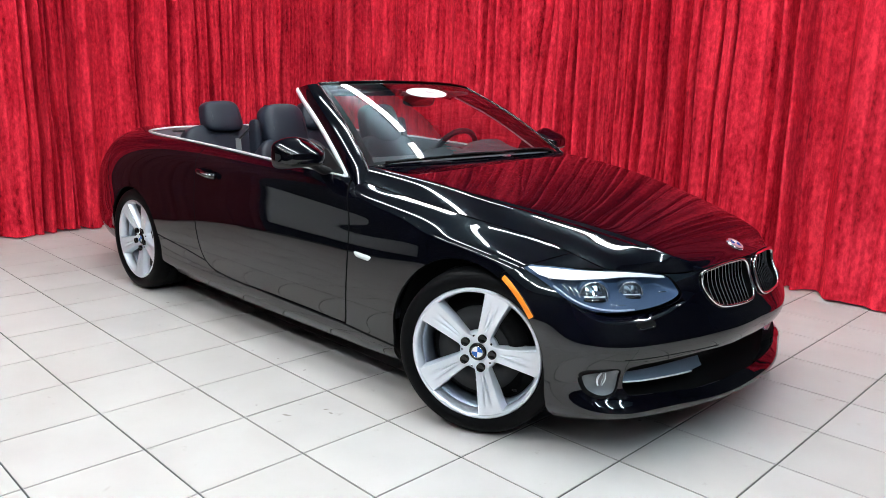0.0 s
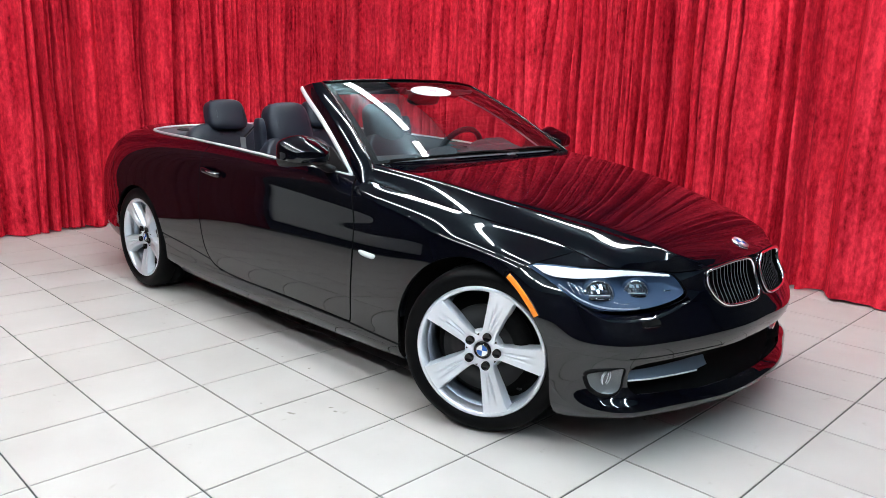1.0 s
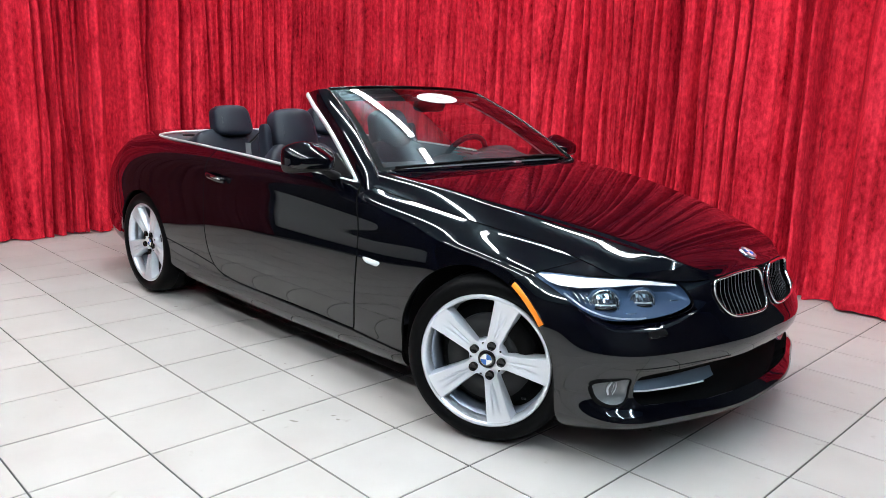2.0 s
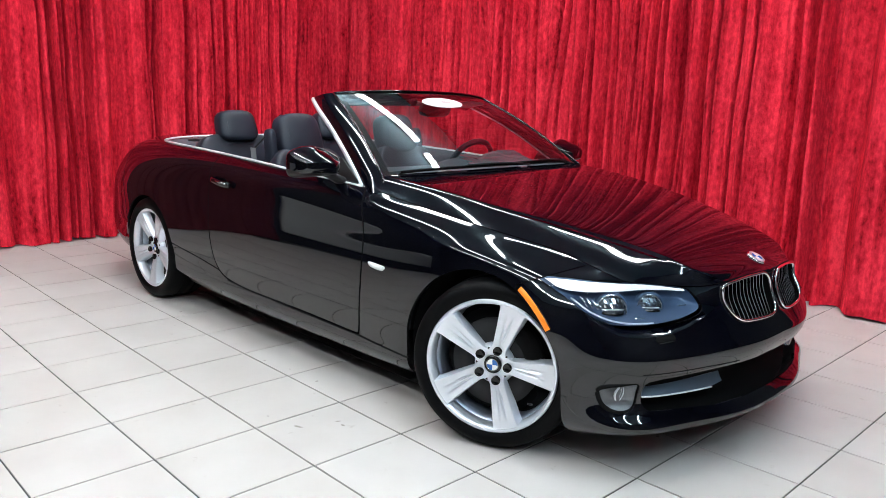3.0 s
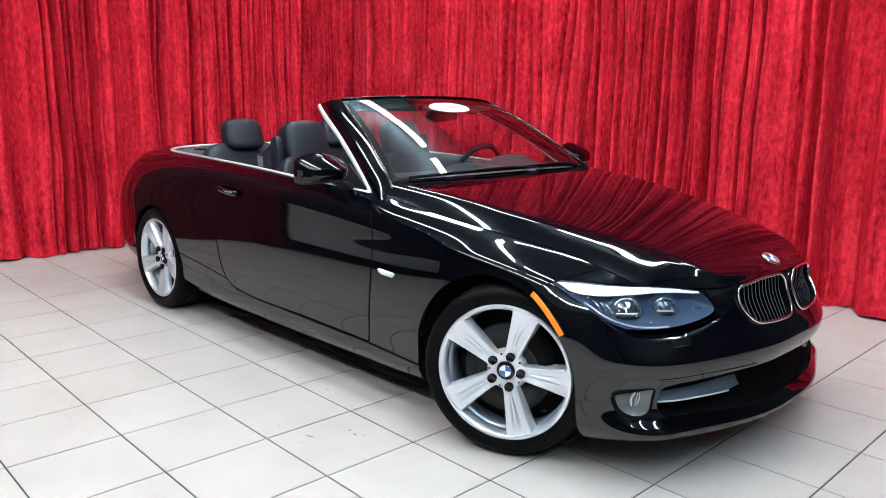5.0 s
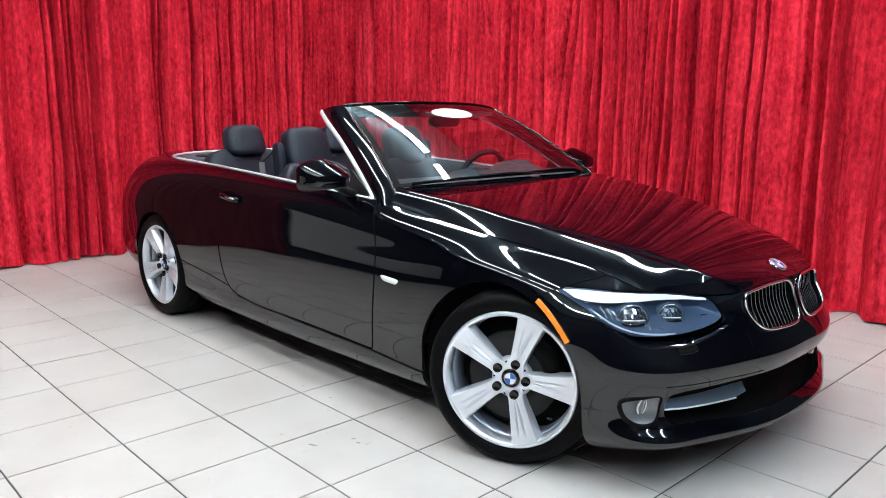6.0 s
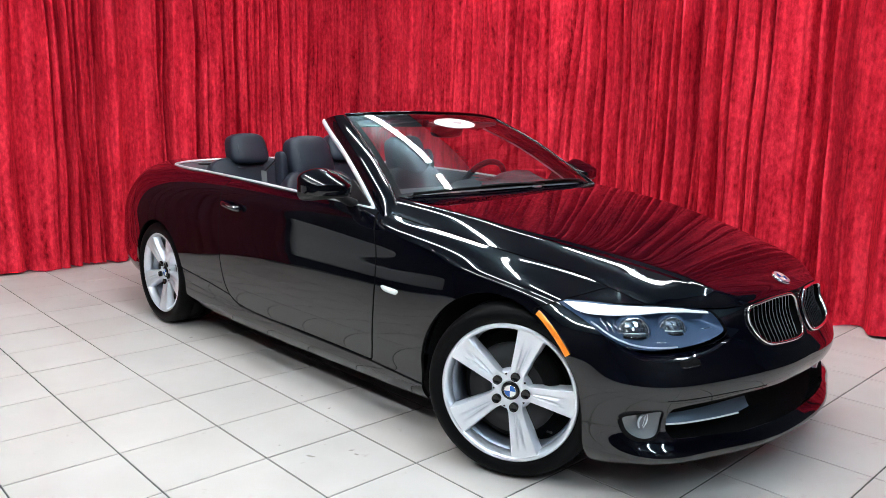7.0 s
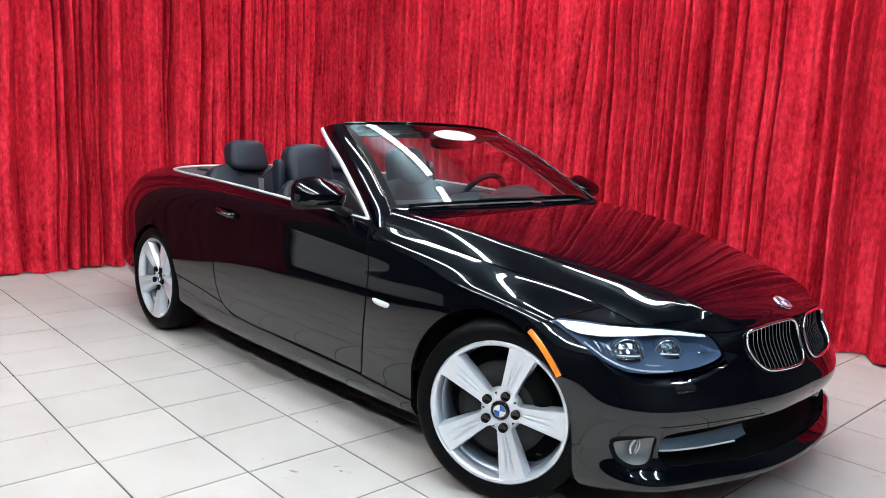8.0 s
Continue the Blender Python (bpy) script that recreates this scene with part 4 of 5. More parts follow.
for s in (-1, 1):
    # blade
    rows = []
    for t in np.linspace(0, 1, 21):
        y = -0.668 + t * 0.357
        top = 0.327 + 0.005 * t
        low = 0.311 - 0.010 * t + 0.012 * max(0, (t - 0.85) / 0.15)
        for q in np.linspace(0, 1, 5):
            rows.append(on_front(y, top + (low - top) * q, -0.036 + 0.030 * q))
    mesh_object("intake_blade", flip(rows, s), grid_faces(21, 5, s > 0), BLADE, car, "satin silver blade in the bumper", solid=0.006)
    # bright tube painting the light caught along the blade's lower edge
    lower = [rows[5 * i + 4] + Vector((0.001, 0, -0.003)) for i in range(18)]
    mesh_object("blade_edge_glint", *tube(flip(lower, s), 0.0032, 6), BRIGHT, car)
    # fog lamp
    fog_out = FOG_EDGE
    cy, cz = fog_out.mean(0)
    lens_ring = [on_front(y, z, -0.006) for y, z in fog_out]
    mid_ring = [on_front(cy + (y - cy) * 0.55, cz + (z - cz) * 0.55, -0.002) for y, z in fog_out]
    vs = flip(lens_ring + mid_ring + [on_front(cy, cz, 0.0)], s)
    n = len(lens_ring)
    fs = [(i, (i + 1) % n, n + (i + 1) % n, n + i) for i in range(n)] + [(n + i, n + (i + 1) % n, 2 * n) for i in range(n)]
    fog = mesh_object("fog_lamp", vs, fs, LENS, car, "clear fog lamp in a black surround")
    bowl = [on_front(y, z, -0.012) for y, z in fog_out] + [on_front(cy + (y - cy) * 0.5, cz + (z - cz) * 0.5, -0.022) for y, z in fog_out] + [on_front(cy, cz, -0.024)]
    mesh_object("reflector", flip(bowl, s), fs, FOG, fog)
    for off, amp, thick, mat in ((-0.006, -0.005, 0.0030, BRIGHT), (0.004, 0.006, 0.0017, WHITE), (0.000, 0.003, 0.0012, CHROME)):
        arc = [on_front(cy + off + 0.004 * t + amp * math.sin(t * math.pi), cz - 0.018 + 0.044 * t, -0.013) for t in np.linspace(0, 1, 12)]
        mesh_object("reflector_rib", *tube(flip(arc, s), [thick * (0.5 + math.sin(0.4 + 2.2 * i / 11)) for i in range(12)], 6), mat, fog)
    mesh_object("fog_frame", *tube(flip([on_front(y, z, -0.002) for y, z in fog_out], s), [0.0035 + 0.005 * max(0.0, min(1.0, (-0.70 - y) / 0.07)) for y, z in fog_out], 8, closed=True), DARK, fog)

# headlamps: a blue-grey bowl, white brow, two round projectors and a clear cover
for s in (-1, 1):
    v, f = (lamp_v, lamp_f) if s < 0 else mirrored(lamp_v, lamp_f)
    lamp_ob = mesh_object("headlamp", v, f, LENS, car, "clear headlamp with two round projectors and a white brow")
    lamp_ob.visible_shadow = False
    # bowl set back from the cover, deepest in the middle
    dist = inside(lamp_v[:, 1], lamp_v[:, 2], LAMP)
    bv = np.array([tuple(Vector(p) + Vector((-1, 0.25, 0)).normalized() * (0.006 + 0.05 * min(d / 0.05, 1) ** 0.7)) for p, d in zip(lamp_v, np.maximum(dist, 0))])
    bf = lamp_f
    if s > 0:
        bv, bf = mirrored(bv, bf)
    mesh_object("bowl", bv, bf, BEZEL, lamp_ob)
    # brow along the upper edge
    rows = []
    for y in np.linspace(-0.812, -0.440, 34):
        z = lamp_v[np.abs(lamp_v[:, 1] - y) < 0.010, 2].max() - 0.003
        deep = 0.005 + 0.023 * min(1, (y + 0.83) / 0.03, (-0.425 - y) / 0.34)
        rows += [on_front(y, z, -0.0015), on_front(y, z - deep / 2, -0.002), on_front(y, z - deep, -0.003)]
    mesh_object("brow", flip(rows, s), grid_faces(34, 3, s > 0), WHITE, lamp_ob, "white brow strip", solid=0.002)
    rows = []
    for (y, z), drop in zip(LEDGE, LEDGE_DROP):
        for q in np.linspace(0, 1, 7):
            rows.append(on_front(y, z + 0.0005 - drop * q, -drop * 0.84 * (1 - q) ** 1.1 - 0.0005))
    mesh_object("lamp_ledge", flip(rows, s), grid_faces(40, 7, s > 0), PAINT, car)
    # inner ledge running from the outer corner
    ledge = [on_front(y, z, -0.012) for y, z in curve_through([(-0.806, 0.640), (-0.790, 0.605), (-0.755, 0.578), (-0.70, 0.566), (-0.62, 0.566)], 16)]
    mesh_object("ledge", *tube(flip(ledge, s), 0.0035, 6), SATIN, lamp_ob)
    # small bright pieces in the outer corner and between the projectors
    for k in range(3):
        rib = [on_front(-0.786 + 0.011 * k, z, -0.014) for z in (0.648 - 0.004 * k, 0.632 - 0.004 * k, 0.616 - 0.004 * k)]
        mesh_object("signal_rib", *tube(flip(rib, s), 0.0032, 6), CHROME, lamp_ob)
    for y0, y1, z in ((-0.668, -0.632, 0.586), (-0.535, -0.505, 0.580), (-0.480, -0.445, 0.612)):
        bar = [on_front(y, z, -0.024) for y in np.linspace(y0, y1, 5)]
        mesh_object("bright_bar", *tube(flip(bar, s), 0.0024, 6), CHROME, lamp_ob)
    for cy, cz, r in ((-0.713, 0.620, 0.050), (-0.575, 0.619, 0.043)):
        c = on_front(cy, cz, -0.034)
        place = Matrix.Translation(c) @ pose(0, 0, 0, 0, 0, -42) @ pose(0, 0, 0, 0, 82, 0)
        fix = lambda vs_: flip([place @ Vector(q) for q in vs_], s)
        vs, fs = lathe([(r + 0.004, -0.03), (r + 0.003, 0.000), (r + 0.001, 0.004), (r - 0.002, 0.003), (r - 0.004, -0.004), (r - 0.004, -0.012)], 40, axis="z")
        proj_ob = mesh_object("projector", fix(vs), fs, CHROME, lamp_ob, "chrome projector lamp")
        vs, fs = lathe([((r - 0.004) * math.cos(a), -0.010 + 0.024 * math.sin(a)) for a in np.linspace(0, 1.5708, 10)], 36, axis="z")
        mesh_object("projector_lens", fix(vs), fs, DOME, proj_ob, "silvery round projector glass")
        for q, thick in ((-0.02, 0.0045), (0.52, 0.0045)):
            w = math.sqrt(1 - q * q) * (r - 0.010)
            vs, fs = tube([(r * q, w * t, -0.006 + 0.022 * math.sqrt(max(0, 1 - q * q - (t * w / r) ** 2))) for t in np.linspace(-0.9, 0.9, 9)], thick * 0.5, 6)
            mesh_object("shutter", fix(vs), fs, WHITE, proj_ob)
        # bright facets over the shutter and a dark slot under it
        for q0, q1, cols in ((-0.74, -0.46, 5), (-0.40, -0.14, 7)):
            for k in range(cols):
                t0, t1 = (2 * (k + 0.12) / cols - 1) * 0.66, (2 * (k + 0.86) / cols - 1) * 0.66
                quad = [Vector((r * q, r * t, -0.004 + 0.025 * math.sqrt(max(0, 1 - q * q - t * t)))) for q, t in ((q0, t0), (q0, t1), (q1, t1), (q1, t0))]
                quad[k % 4].z += 0.004
                mesh_object("facet", fix(quad), [(0, 1, 2, 3)], CHROME, proj_ob, smooth=False, solid=0.001)
        vs, fs = tube([(r * 0.25, r * t, -0.007 + 0.026 * math.sqrt(max(0, 1 - 0.07 - t * t))) for t in np.linspace(-0.75, 0.75, 9)], 0.0050, 6)
        mesh_object("slot", fix(vs), fs, GLOSS, proj_ob)
        vs, fs = lathe([(r + 0.014, -0.024), (r + 0.009, -0.006), (r + 0.004, -0.008)], 40, axis="z")
        mesh_object("shroud", fix(vs), fs, BEZEL, proj_ob)

# bonnet roundel
em = Vector((0.648, 0, float(hood_height([0.648], [0.0])[0])))
slope = math.degrees(math.atan2(float(hood_height([0.618], [0.0])[0]) - float(hood_height([0.678], [0.0])[0]), 0.06))
place = Matrix.Translation(em + Vector((0.001, 0, 0.001))) @ pose(0, 0, 0, 0, slope, 0) @ Matrix.Scale(0.9, 4)
vs, fs = lathe([(0.0, 0.004), (0.030, 0.0042), (0.038, 0.003), (0.041, 0.0), (0.041, -0.004)], 48, axis="z")
emblem = mesh_object("emblem", [place @ Vector(v) for v in vs], fs, CHROME, car, "round badge with blue and white quarters")
mesh_object("emblem_band", [place @ Vector(v) for v in lathe([(0.0245, 0.0052), (0.036, 0.0044)], 40, axis="z")[0]], lathe([(0.0245, 0.0052), (0.036, 0.0044)], 40, axis="z")[1], SATIN, emblem)
for k in range(4):
    vs = [place @ Vector((0, 0, 0.0052))] + [place @ Vector((0.0235 * math.cos(radians(90 * k + 9 * t)), 0.0235 * math.sin(radians(90 * k + 9 * t)), 0.0052)) for t in range(11)]
    mesh_object("quarter", vs, [tuple(range(12))], WHITE if k % 2 else BLUE, emblem, smooth=False)

# flank fittings on both sides
for s in (-1, 1):
    # amber marker along the front wheel opening
    rows = []
    for t in np.linspace(0, 1, 14):
        a = radians(61.5 - 26.5 * t)
        for j, r in enumerate((0.3825, 0.389, 0.3965)):
            x, z = r * math.cos(a), 0.300 + r * math.sin(a)
            p, n, _, _ = FRONT.ray_cast(Vector((x, -2, z)), Vector((0, 1, 0)))
            if p is None:
                p = on_flank(x, z)
            rows.append(Vector((p.x, p.y - (0.004 if j == 1 else 0.001), p.z)))
    mesh_object("marker_lamp", flip(rows, s), grid_faces(14, 3, s > 0), AMBER, car, "long amber side marker lamp", solid=0.006)
    # side repeater
    rep = closed_curve([(-0.622, 0.597), (-0.616, 0.603), (-0.57, 0.602), (-0.518, 0.598), (-0.511, 0.593), (-0.521, 0.581), (-0.530, 0.577), (-0.59, 0.580), (-0.606, 0.584)], 30)
    c2 = rep.mean(0)
    vs = flip([on_flank(x, z, -1, 0.001) for x, z in rep] + [on_flank(c2[0] + (x - c2[0]) * 0.6, c2[1] + (z - c2[1]) * 0.6, -1, 0.007) for x, z in rep] + [on_flank(*c2, -1, 0.008)], s)
    fs = [(i, (i + 1) % 30, 30 + (i + 1) % 30, 30 + i) for i in range(30)] + [(30 + i, 30 + (i + 1) % 30, 60) for i in range(30)]
    mesh_object("side_repeater", vs, fs, WHITE, car, "clear white side repeater lamp")
    # door handle: a dark cup and a bright-edged pull
    cup = closed_curve([(-1.945, 0.828), (-1.90, 0.842), (-1.82, 0.838), (-1.79, 0.815), (-1.83, 0.795), (-1.91, 0.800)], 30)
    vs = flip([on_flank(x, z, -1, 0.001) for x, z in cup] + [on_flank(-1.865 + (x + 1.865) * 0.5, 0.818 + (z - 0.818) * 0.5, -1, -0.006) for x, z in cup], s)
    mesh_object("handle_cup", vs, [(i, (i + 1) % 30, 30 + (i + 1) % 30, 30 + i) for i in range(30)] + [tuple(range(30, 60))], GLOSS, car)
    pull = [on_flank(x, z, -1, o) for x, z, o in ((-1.935, 0.822, 0.006), (-1.91, 0.822, 0.026), (-1.85, 0.816, 0.034), (-1.79, 0.810, 0.030), (-1.755, 0.806, 0.012))]
    pull = [Vector(q) for q in curve_through(pull, 16)]
    handle = mesh_object("door_handle", *tube(flip(pull, s), 0.0125, 10, squash=1.25), PAINT, car, "black door handle with a bright edge")
    mesh_object("handle_strip", *tube(flip([p + Vector((0, -0.010, 0.006)) for p in pull[8:15]], s), 0.0045, 6), CHROME, handle)
    # dark seals behind the door gaps
    seal = [on_flank(x, z, -1, -0.014) for x, z in DOOR if z < 0.90]
    cutat = next(i for i in range(len(seal) - 1) if (seal[i] - seal[i + 1]).length > 0.3)
    mesh_object("door_seal", *tube(flip(seal[:cutat + 1], s), 0.009, 6), DARK, car)
    mesh_object("door_seal", *tube(flip(seal[cutat + 1:], s), 0.009, 6), DARK, car)
# headlamp washer cover
for s in (-1, 1):
    edge = closed_curve([(-0.642, 0.512), (-0.636, 0.500), (-0.605, 0.501), (-0.576, 0.505), (-0.570, 0.515), (-0.576, 0.526), (-0.605, 0.524), (-0.635, 0.521)], 24)
    mid_y, mid_z = edge.mean(0)
    ring_out = [on_front(y, z, 0.0005) for y, z in edge]
    ring_in = [on_front(mid_y + (y - mid_y) * 0.90, mid_z + (z - mid_z) * 0.85, 0.002) for y, z in edge]
    vs, fs = sheet(flip(ring_out, s), flip(ring_in, s))
    fs.append(tuple(range(24, 48)))
    washer = mesh_object("washer_cover", vs, fs, DARK, car, "black headlamp washer flap", sharp=30)
    mesh_object("flap_edge", *tube(flip([Vector(ring_in[i]) for i in range(2, 11)], s), 0.0026, 6), PAINT, washer)
    # seam over the intake
    seam_pts = [on_front(y, 0.403 - 0.006 * max(0, (-y - 0.45) / 0.25), -0.0008) for y in np.linspace(-0.69, -0.30, 24)]
    mesh_object("bumper_seam", *tube(flip(seam_pts, s), 0.0022, 6), DARK, car)

# ---- windscreen, pillars and header ----
LOW = [(-0.712, -0.733, 0.947), (-0.662, -0.55, 0.964), (-0.608, -0.28, 0.974), (-0.590, 0.0, 0.977)]
HIGH = [(-1.302, -0.551, 1.296), (-1.243, -0.40, 1.307), (-1.195, -0.20, 1.315), (-1.182, 0.0, 1.317)]


def full(points, n):
    half_curve = curve_through(points, n)
    return np.concatenate([half_curve, (half_curve * (1, -1, 1))[::-1][1:]])


low_c, high_c = full(LOW, 22), full(HIGH, 22)
NW, NH = len(low_c), 18
screen = []
for i in range(NW):
    for j in range(NH):
        t = j / (NH - 1)
        p = low_c[i] * (1 - t) + high_c[i] * t
        screen.append(p + np.array((0.45, 0, 0.9)) * 0.022 * math.sin(math.pi * t) ** 0.9)
SCREEN = np.array(screen).reshape(NW, NH, 3)
ws = mesh_object("windscreen", SCREEN.reshape(-1, 3), grid_faces(NW, NH, True), WINDSCREEN, car, "clear raked windscreen with a white oval label")
ws.visible_shadow = False
# dark printed border inside the glass
def glass_at(u, v, lift=-0.003):
    i, j = u * (NW - 1), v * (NH - 1)
    a, b = min(int(i), NW - 2), min(int(j), NH - 2)
    fu, fv = i - a, j - b
    p = (SCREEN[a, b] * (1 - fu) + SCREEN[a + 1, b] * fu) * (1 - fv) + (SCREEN[a, b + 1] * (1 - fu) + SCREEN[a + 1, b + 1] * fu) * fv
    return Vector(p) + Vector((0.45, 0, 0.9)) * lift
for u0, u1, v0, v1, k in ((0, 0.028, 0, 1, 0), (0.972, 1, 0, 1, 0), (0.028, 0.972, 0, 0.03, 1), (0.028, 0.972, 0.965, 1, 1)):
    n = 30
    vs = [glass_at(u0 + (u1 - u0) * (i / n if k else j), v0 + (v1 - v0) * (j if k else i / n)) for i in range(n + 1) for j in (0, 1)]
    mesh_object("screen_border", vs, grid_faces(n + 1, 2), DARK, ws)
# white oval label on the glass below the header
lab = [glass_at(0.488 + 0.118 * math.cos(a), 0.810 + 0.080 * math.sin(a), 0.002) for a in np.linspace(0, 2 * math.pi, 40, endpoint=False)]
mesh_object("oval_label", lab, [tuple(range(40))], PAPER, ws, "white oval paper label", smooth=False, solid=0.0006)

CHROME_LINE = [(-0.795, -0.775, 0.893), (-0.86, -0.752, 0.935), (-1.02, -0.705, 1.04), (-1.20, -0.655, 1.145), (-1.35, -0.607, 1.215), (-1.455, -0.565, 1.262)]
for s in (-1, 1):
    glass_edge = [Vector(p) for p in curve_through([(-0.640, -0.772, 0.876), (-0.700, -0.740, 0.942), *[tuple(SCREEN[0, j]) for j in (3, 8, 13)], (-1.302, -0.551, 1.297)], 26)]
    outer_edge = [Vector(p) for p in curve_through([(-0.735, -0.800, 0.862), *CHROME_LINE], 26)]
    strip_edge = [Vector(p) for p in curve_through(CHROME_LINE, 26)]
    rows = []
    for a, b in zip(glass_edge, outer_edge):
        n = (b - a).cross(Vector((-0.6, 0.18, 0.5))).normalized()
        n = n if n.y < 0 else -n
        for q in np.linspace(0, 1, 9):
            rows.append(a.lerp(b, q) + n * 0.020 * math.sin(math.pi * q) ** 0.8)
    mesh_object("windscreen_pillar", flip(rows, s), grid_faces(26, 9, s < 0), PAINT, car, solid=0.02, offset=-1 if s < 0 else -1)
    mesh_object("pillar_strip", *tube(flip(strip_edge, s), 0.0095, 10, squash=1.5), BRIGHT, car, "bright strip along the windscreen pillar")
    mesh_object("screen_seal", *tube(flip(glass_edge, s), 0.006, 10), PAINT, car)

rear_c = full([(-1.455, -0.565, 1.250), (-1.43, -0.50, 1.258), (-1.40, -0.30, 1.270), (-1.39, 0.0, 1.275)], 22)
rows = []
for a, b in zip(high_c, rear_c):
    for q in np.linspace(0, 1, 9):
        rows.append(a * (1 - q) + b * q + np.array((0, 0, 0.004)) * math.sin(math.pi * q) ** 0.8)
mesh_object("screen_header", rows, grid_faces(NW, 9, True), PAINT, car, "glossy black header over the windscreen", solid=0.035)
mesh_object("header_strip", *tube([Vector(p) + Vector((0.003, 0, 0.003)) for p in high_c], 0.0050, 10), PAINT, car)

# wipers
def wiper(points, blade, label=""):
    w = mesh_object("wiper", *tube([Vector(p) for p in curve_through(points, 14)], 0.0055, 8, squash=0.8), TRIM, car, label)
    mesh_object("blade", *tube([Vector(p) for p in curve_through(blade, 16)], 0.0042, 6, squash=1.5), RUBBER, w)


wiper([glass_at(0.60, 0.0, 0.000), glass_at(0.50, 0.004, 0.010), glass_at(0.30, 0.006, 0.011)], [glass_at(0.50, 0.010, 0.006), glass_at(0.28, 0.0, 0.006), glass_at(0.06, 0.004, 0.006)], "black windscreen wiper at rest")
wiper([glass_at(0.92, 0.0, 0.000), glass_at(0.85, 0.006, 0.010), glass_at(0.66, 0.016, 0.011)], [glass_at(0.88, 0.018, 0.006), glass_at(0.66, 0.014, 0.006), glass_at(0.47, 0.006, 0.006)], "black windscreen wiper at rest")
cowl = []
for i in range(NW):
    p = low_c[i]
    for q in (0, 0.5, 1):
        cowl.append((p[0] + 0.075 * q - 0.01, p[1] * (1 + 0.02 * q), p[2] - 0.030 - 0.035 * math.sin(math.pi * q) - 0.012 * q))
mesh_object("cowl", cowl, grid_faces(NW, 3), DARK, car, solid=0.01)
for y in (-0.42, 0.1):
    jet = rounded_box((0.022, 0.05, 0.010), 0.004, 2, Matrix.Translation((-0.600 + 0.05 * (y < -0.3) * -1, y, float(hood_height([-0.57], [y])[0]) + 0.002)))
    part("washer_jet", jet, SATIN, car)

# belt trim round the cabin
belt = curve_through([(-0.795, -0.783, 0.897), (-1.0, -0.787, 0.908), (-1.35, -0.79, 0.926), (-1.7, -0.788, 0.944), (-2.0, -0.780, 0.955), (-2.45, -0.755, 0.966), (-2.80, -0.715, 0.971), (-2.93, -0.66, 0.974),
                      (-2.985, -0.56, 0.981), (-2.995, -0.30, 0.991), (-2.995, 0.0, 0.993)], 90)
belt = np.concatenate([belt, (belt * (1, -1, 1))[::-1][1:]])
mesh_object("belt_trim", *tube([Vector(p) for p in belt], 0.0065, 8, squash=1.0), BRIGHT, car, "bright trim strip along the waistline")

# door mirrors
for s in (-1, 1):
    mirror_ob = new("door_mirror")
    mirror_ob.parent = car
    tagged(mirror_ob, "black door mirror with a dark plastic foot")

    def shape(v):
        x, y, z = v
        t = min(max((x + 0.07) / 0.14, 0), 1)
        e = y / 0.107
        if z > 0:
            z *= 1.06 - 0.62 * min(max((e + 0.05) / 1.05, 0), 1) ** 1.3 - 0.16 * min(max((-e - 0.3) / 0.7, 0), 1) ** 1.2
        return (x, y * (1 - 0.30 * t ** 2), z * (1 - 0.52 * t ** 1.7) - 0.018 * t + 0.010 * (y / 0.11) * (1 - t))

    c = Vector((-0.925, -0.932, 1.001))
    vs, fs = pad((0.150, 0.240, 0.136), 5.0, 52, 28, bend=shape)
    world_v = [c + pose(0, 0, 0, 0, 0, -12) @ Vector(v) for v in vs]
    up_v, up_f = clip(np.array([tuple(v) for v in world_v]), fs, np.array([v.z - 0.966 + 0.10 * (v.x + 0.955) for v in world_v]))
    dn_v, dn_f = clip(np.array([tuple(v) for v in world_v]), fs, np.array([-(v.z - 0.966 + 0.10 * (v.x + 0.955)) for v in world_v]))
    if s > 0:
        (up_v, up_f), (dn_v, dn_f) = mirrored(up_v, up_f), mirrored(dn_v, dn_f)
    mesh_object("cap", up_v, up_f, PAINT, mirror_ob, "glossy black mirror cap", solid=0.004)
    mesh_object("base", dn_v, dn_f, TRIM, mirror_ob, solid=0.004)
    arm = curve_through([(-0.935, -0.88, 0.952), (-0.935, -0.83, 0.928), (-0.935, -0.785, 0.908)], 8)
    mesh_object("arm", *tube(flip([Vector(p) for p in arm], s), [0.034, 0.032, 0.031, 0.032, 0.034, 0.036, 0.038, 0.040], 12, squash=0.55), TRIM, mirror_ob)
    glass_v = flip([c + pose(0, 0, 0, 0, 0, -12) @ Vector((-0.058, 0.098 * math.cos(a) ** 1, 0.055 * math.sin(a))) for a in np.linspace(0, 2 * math.pi, 24, endpoint=False)], s)
    mesh_object("mirror_glass", glass_v, [tuple(range(24))], CHROME, mirror_ob, smooth=False)
    # sail panel inside the pillar
    sail = [(-0.815, -0.765, 0.905), (-1.06, -0.770, 0.915), (-0.985, -0.735, 1.005), (-0.90, -0.745, 0.955)]
    mesh_object("sail_panel", flip(sail, s), [(0, 1, 2, 3)], TRIM, car, smooth=False, solid=0.015)


# ---- cabin ----
BELT = material("grey_belt_webbing", (0.16, 0.165, 0.175), 0.7)
noise_bump(BELT, 700, 0.3, 0.001)
def interp_belt(x):
    half_belt = belt[: len(belt) // 2]
    o = np.argsort(half_belt[:, 0])
    return np.interp(x, half_belt[o, 0], half_belt[o, 1]), np.interp(x, half_belt[o, 0], half_belt[o, 2])


part("cabin_floor", rounded_box((2.5, 1.40, 0.06), 0.02, 1, Matrix.Translation((-1.80, 0, 0.30))), CLOTHTRIM, car, "dark carpeted cabin floor")
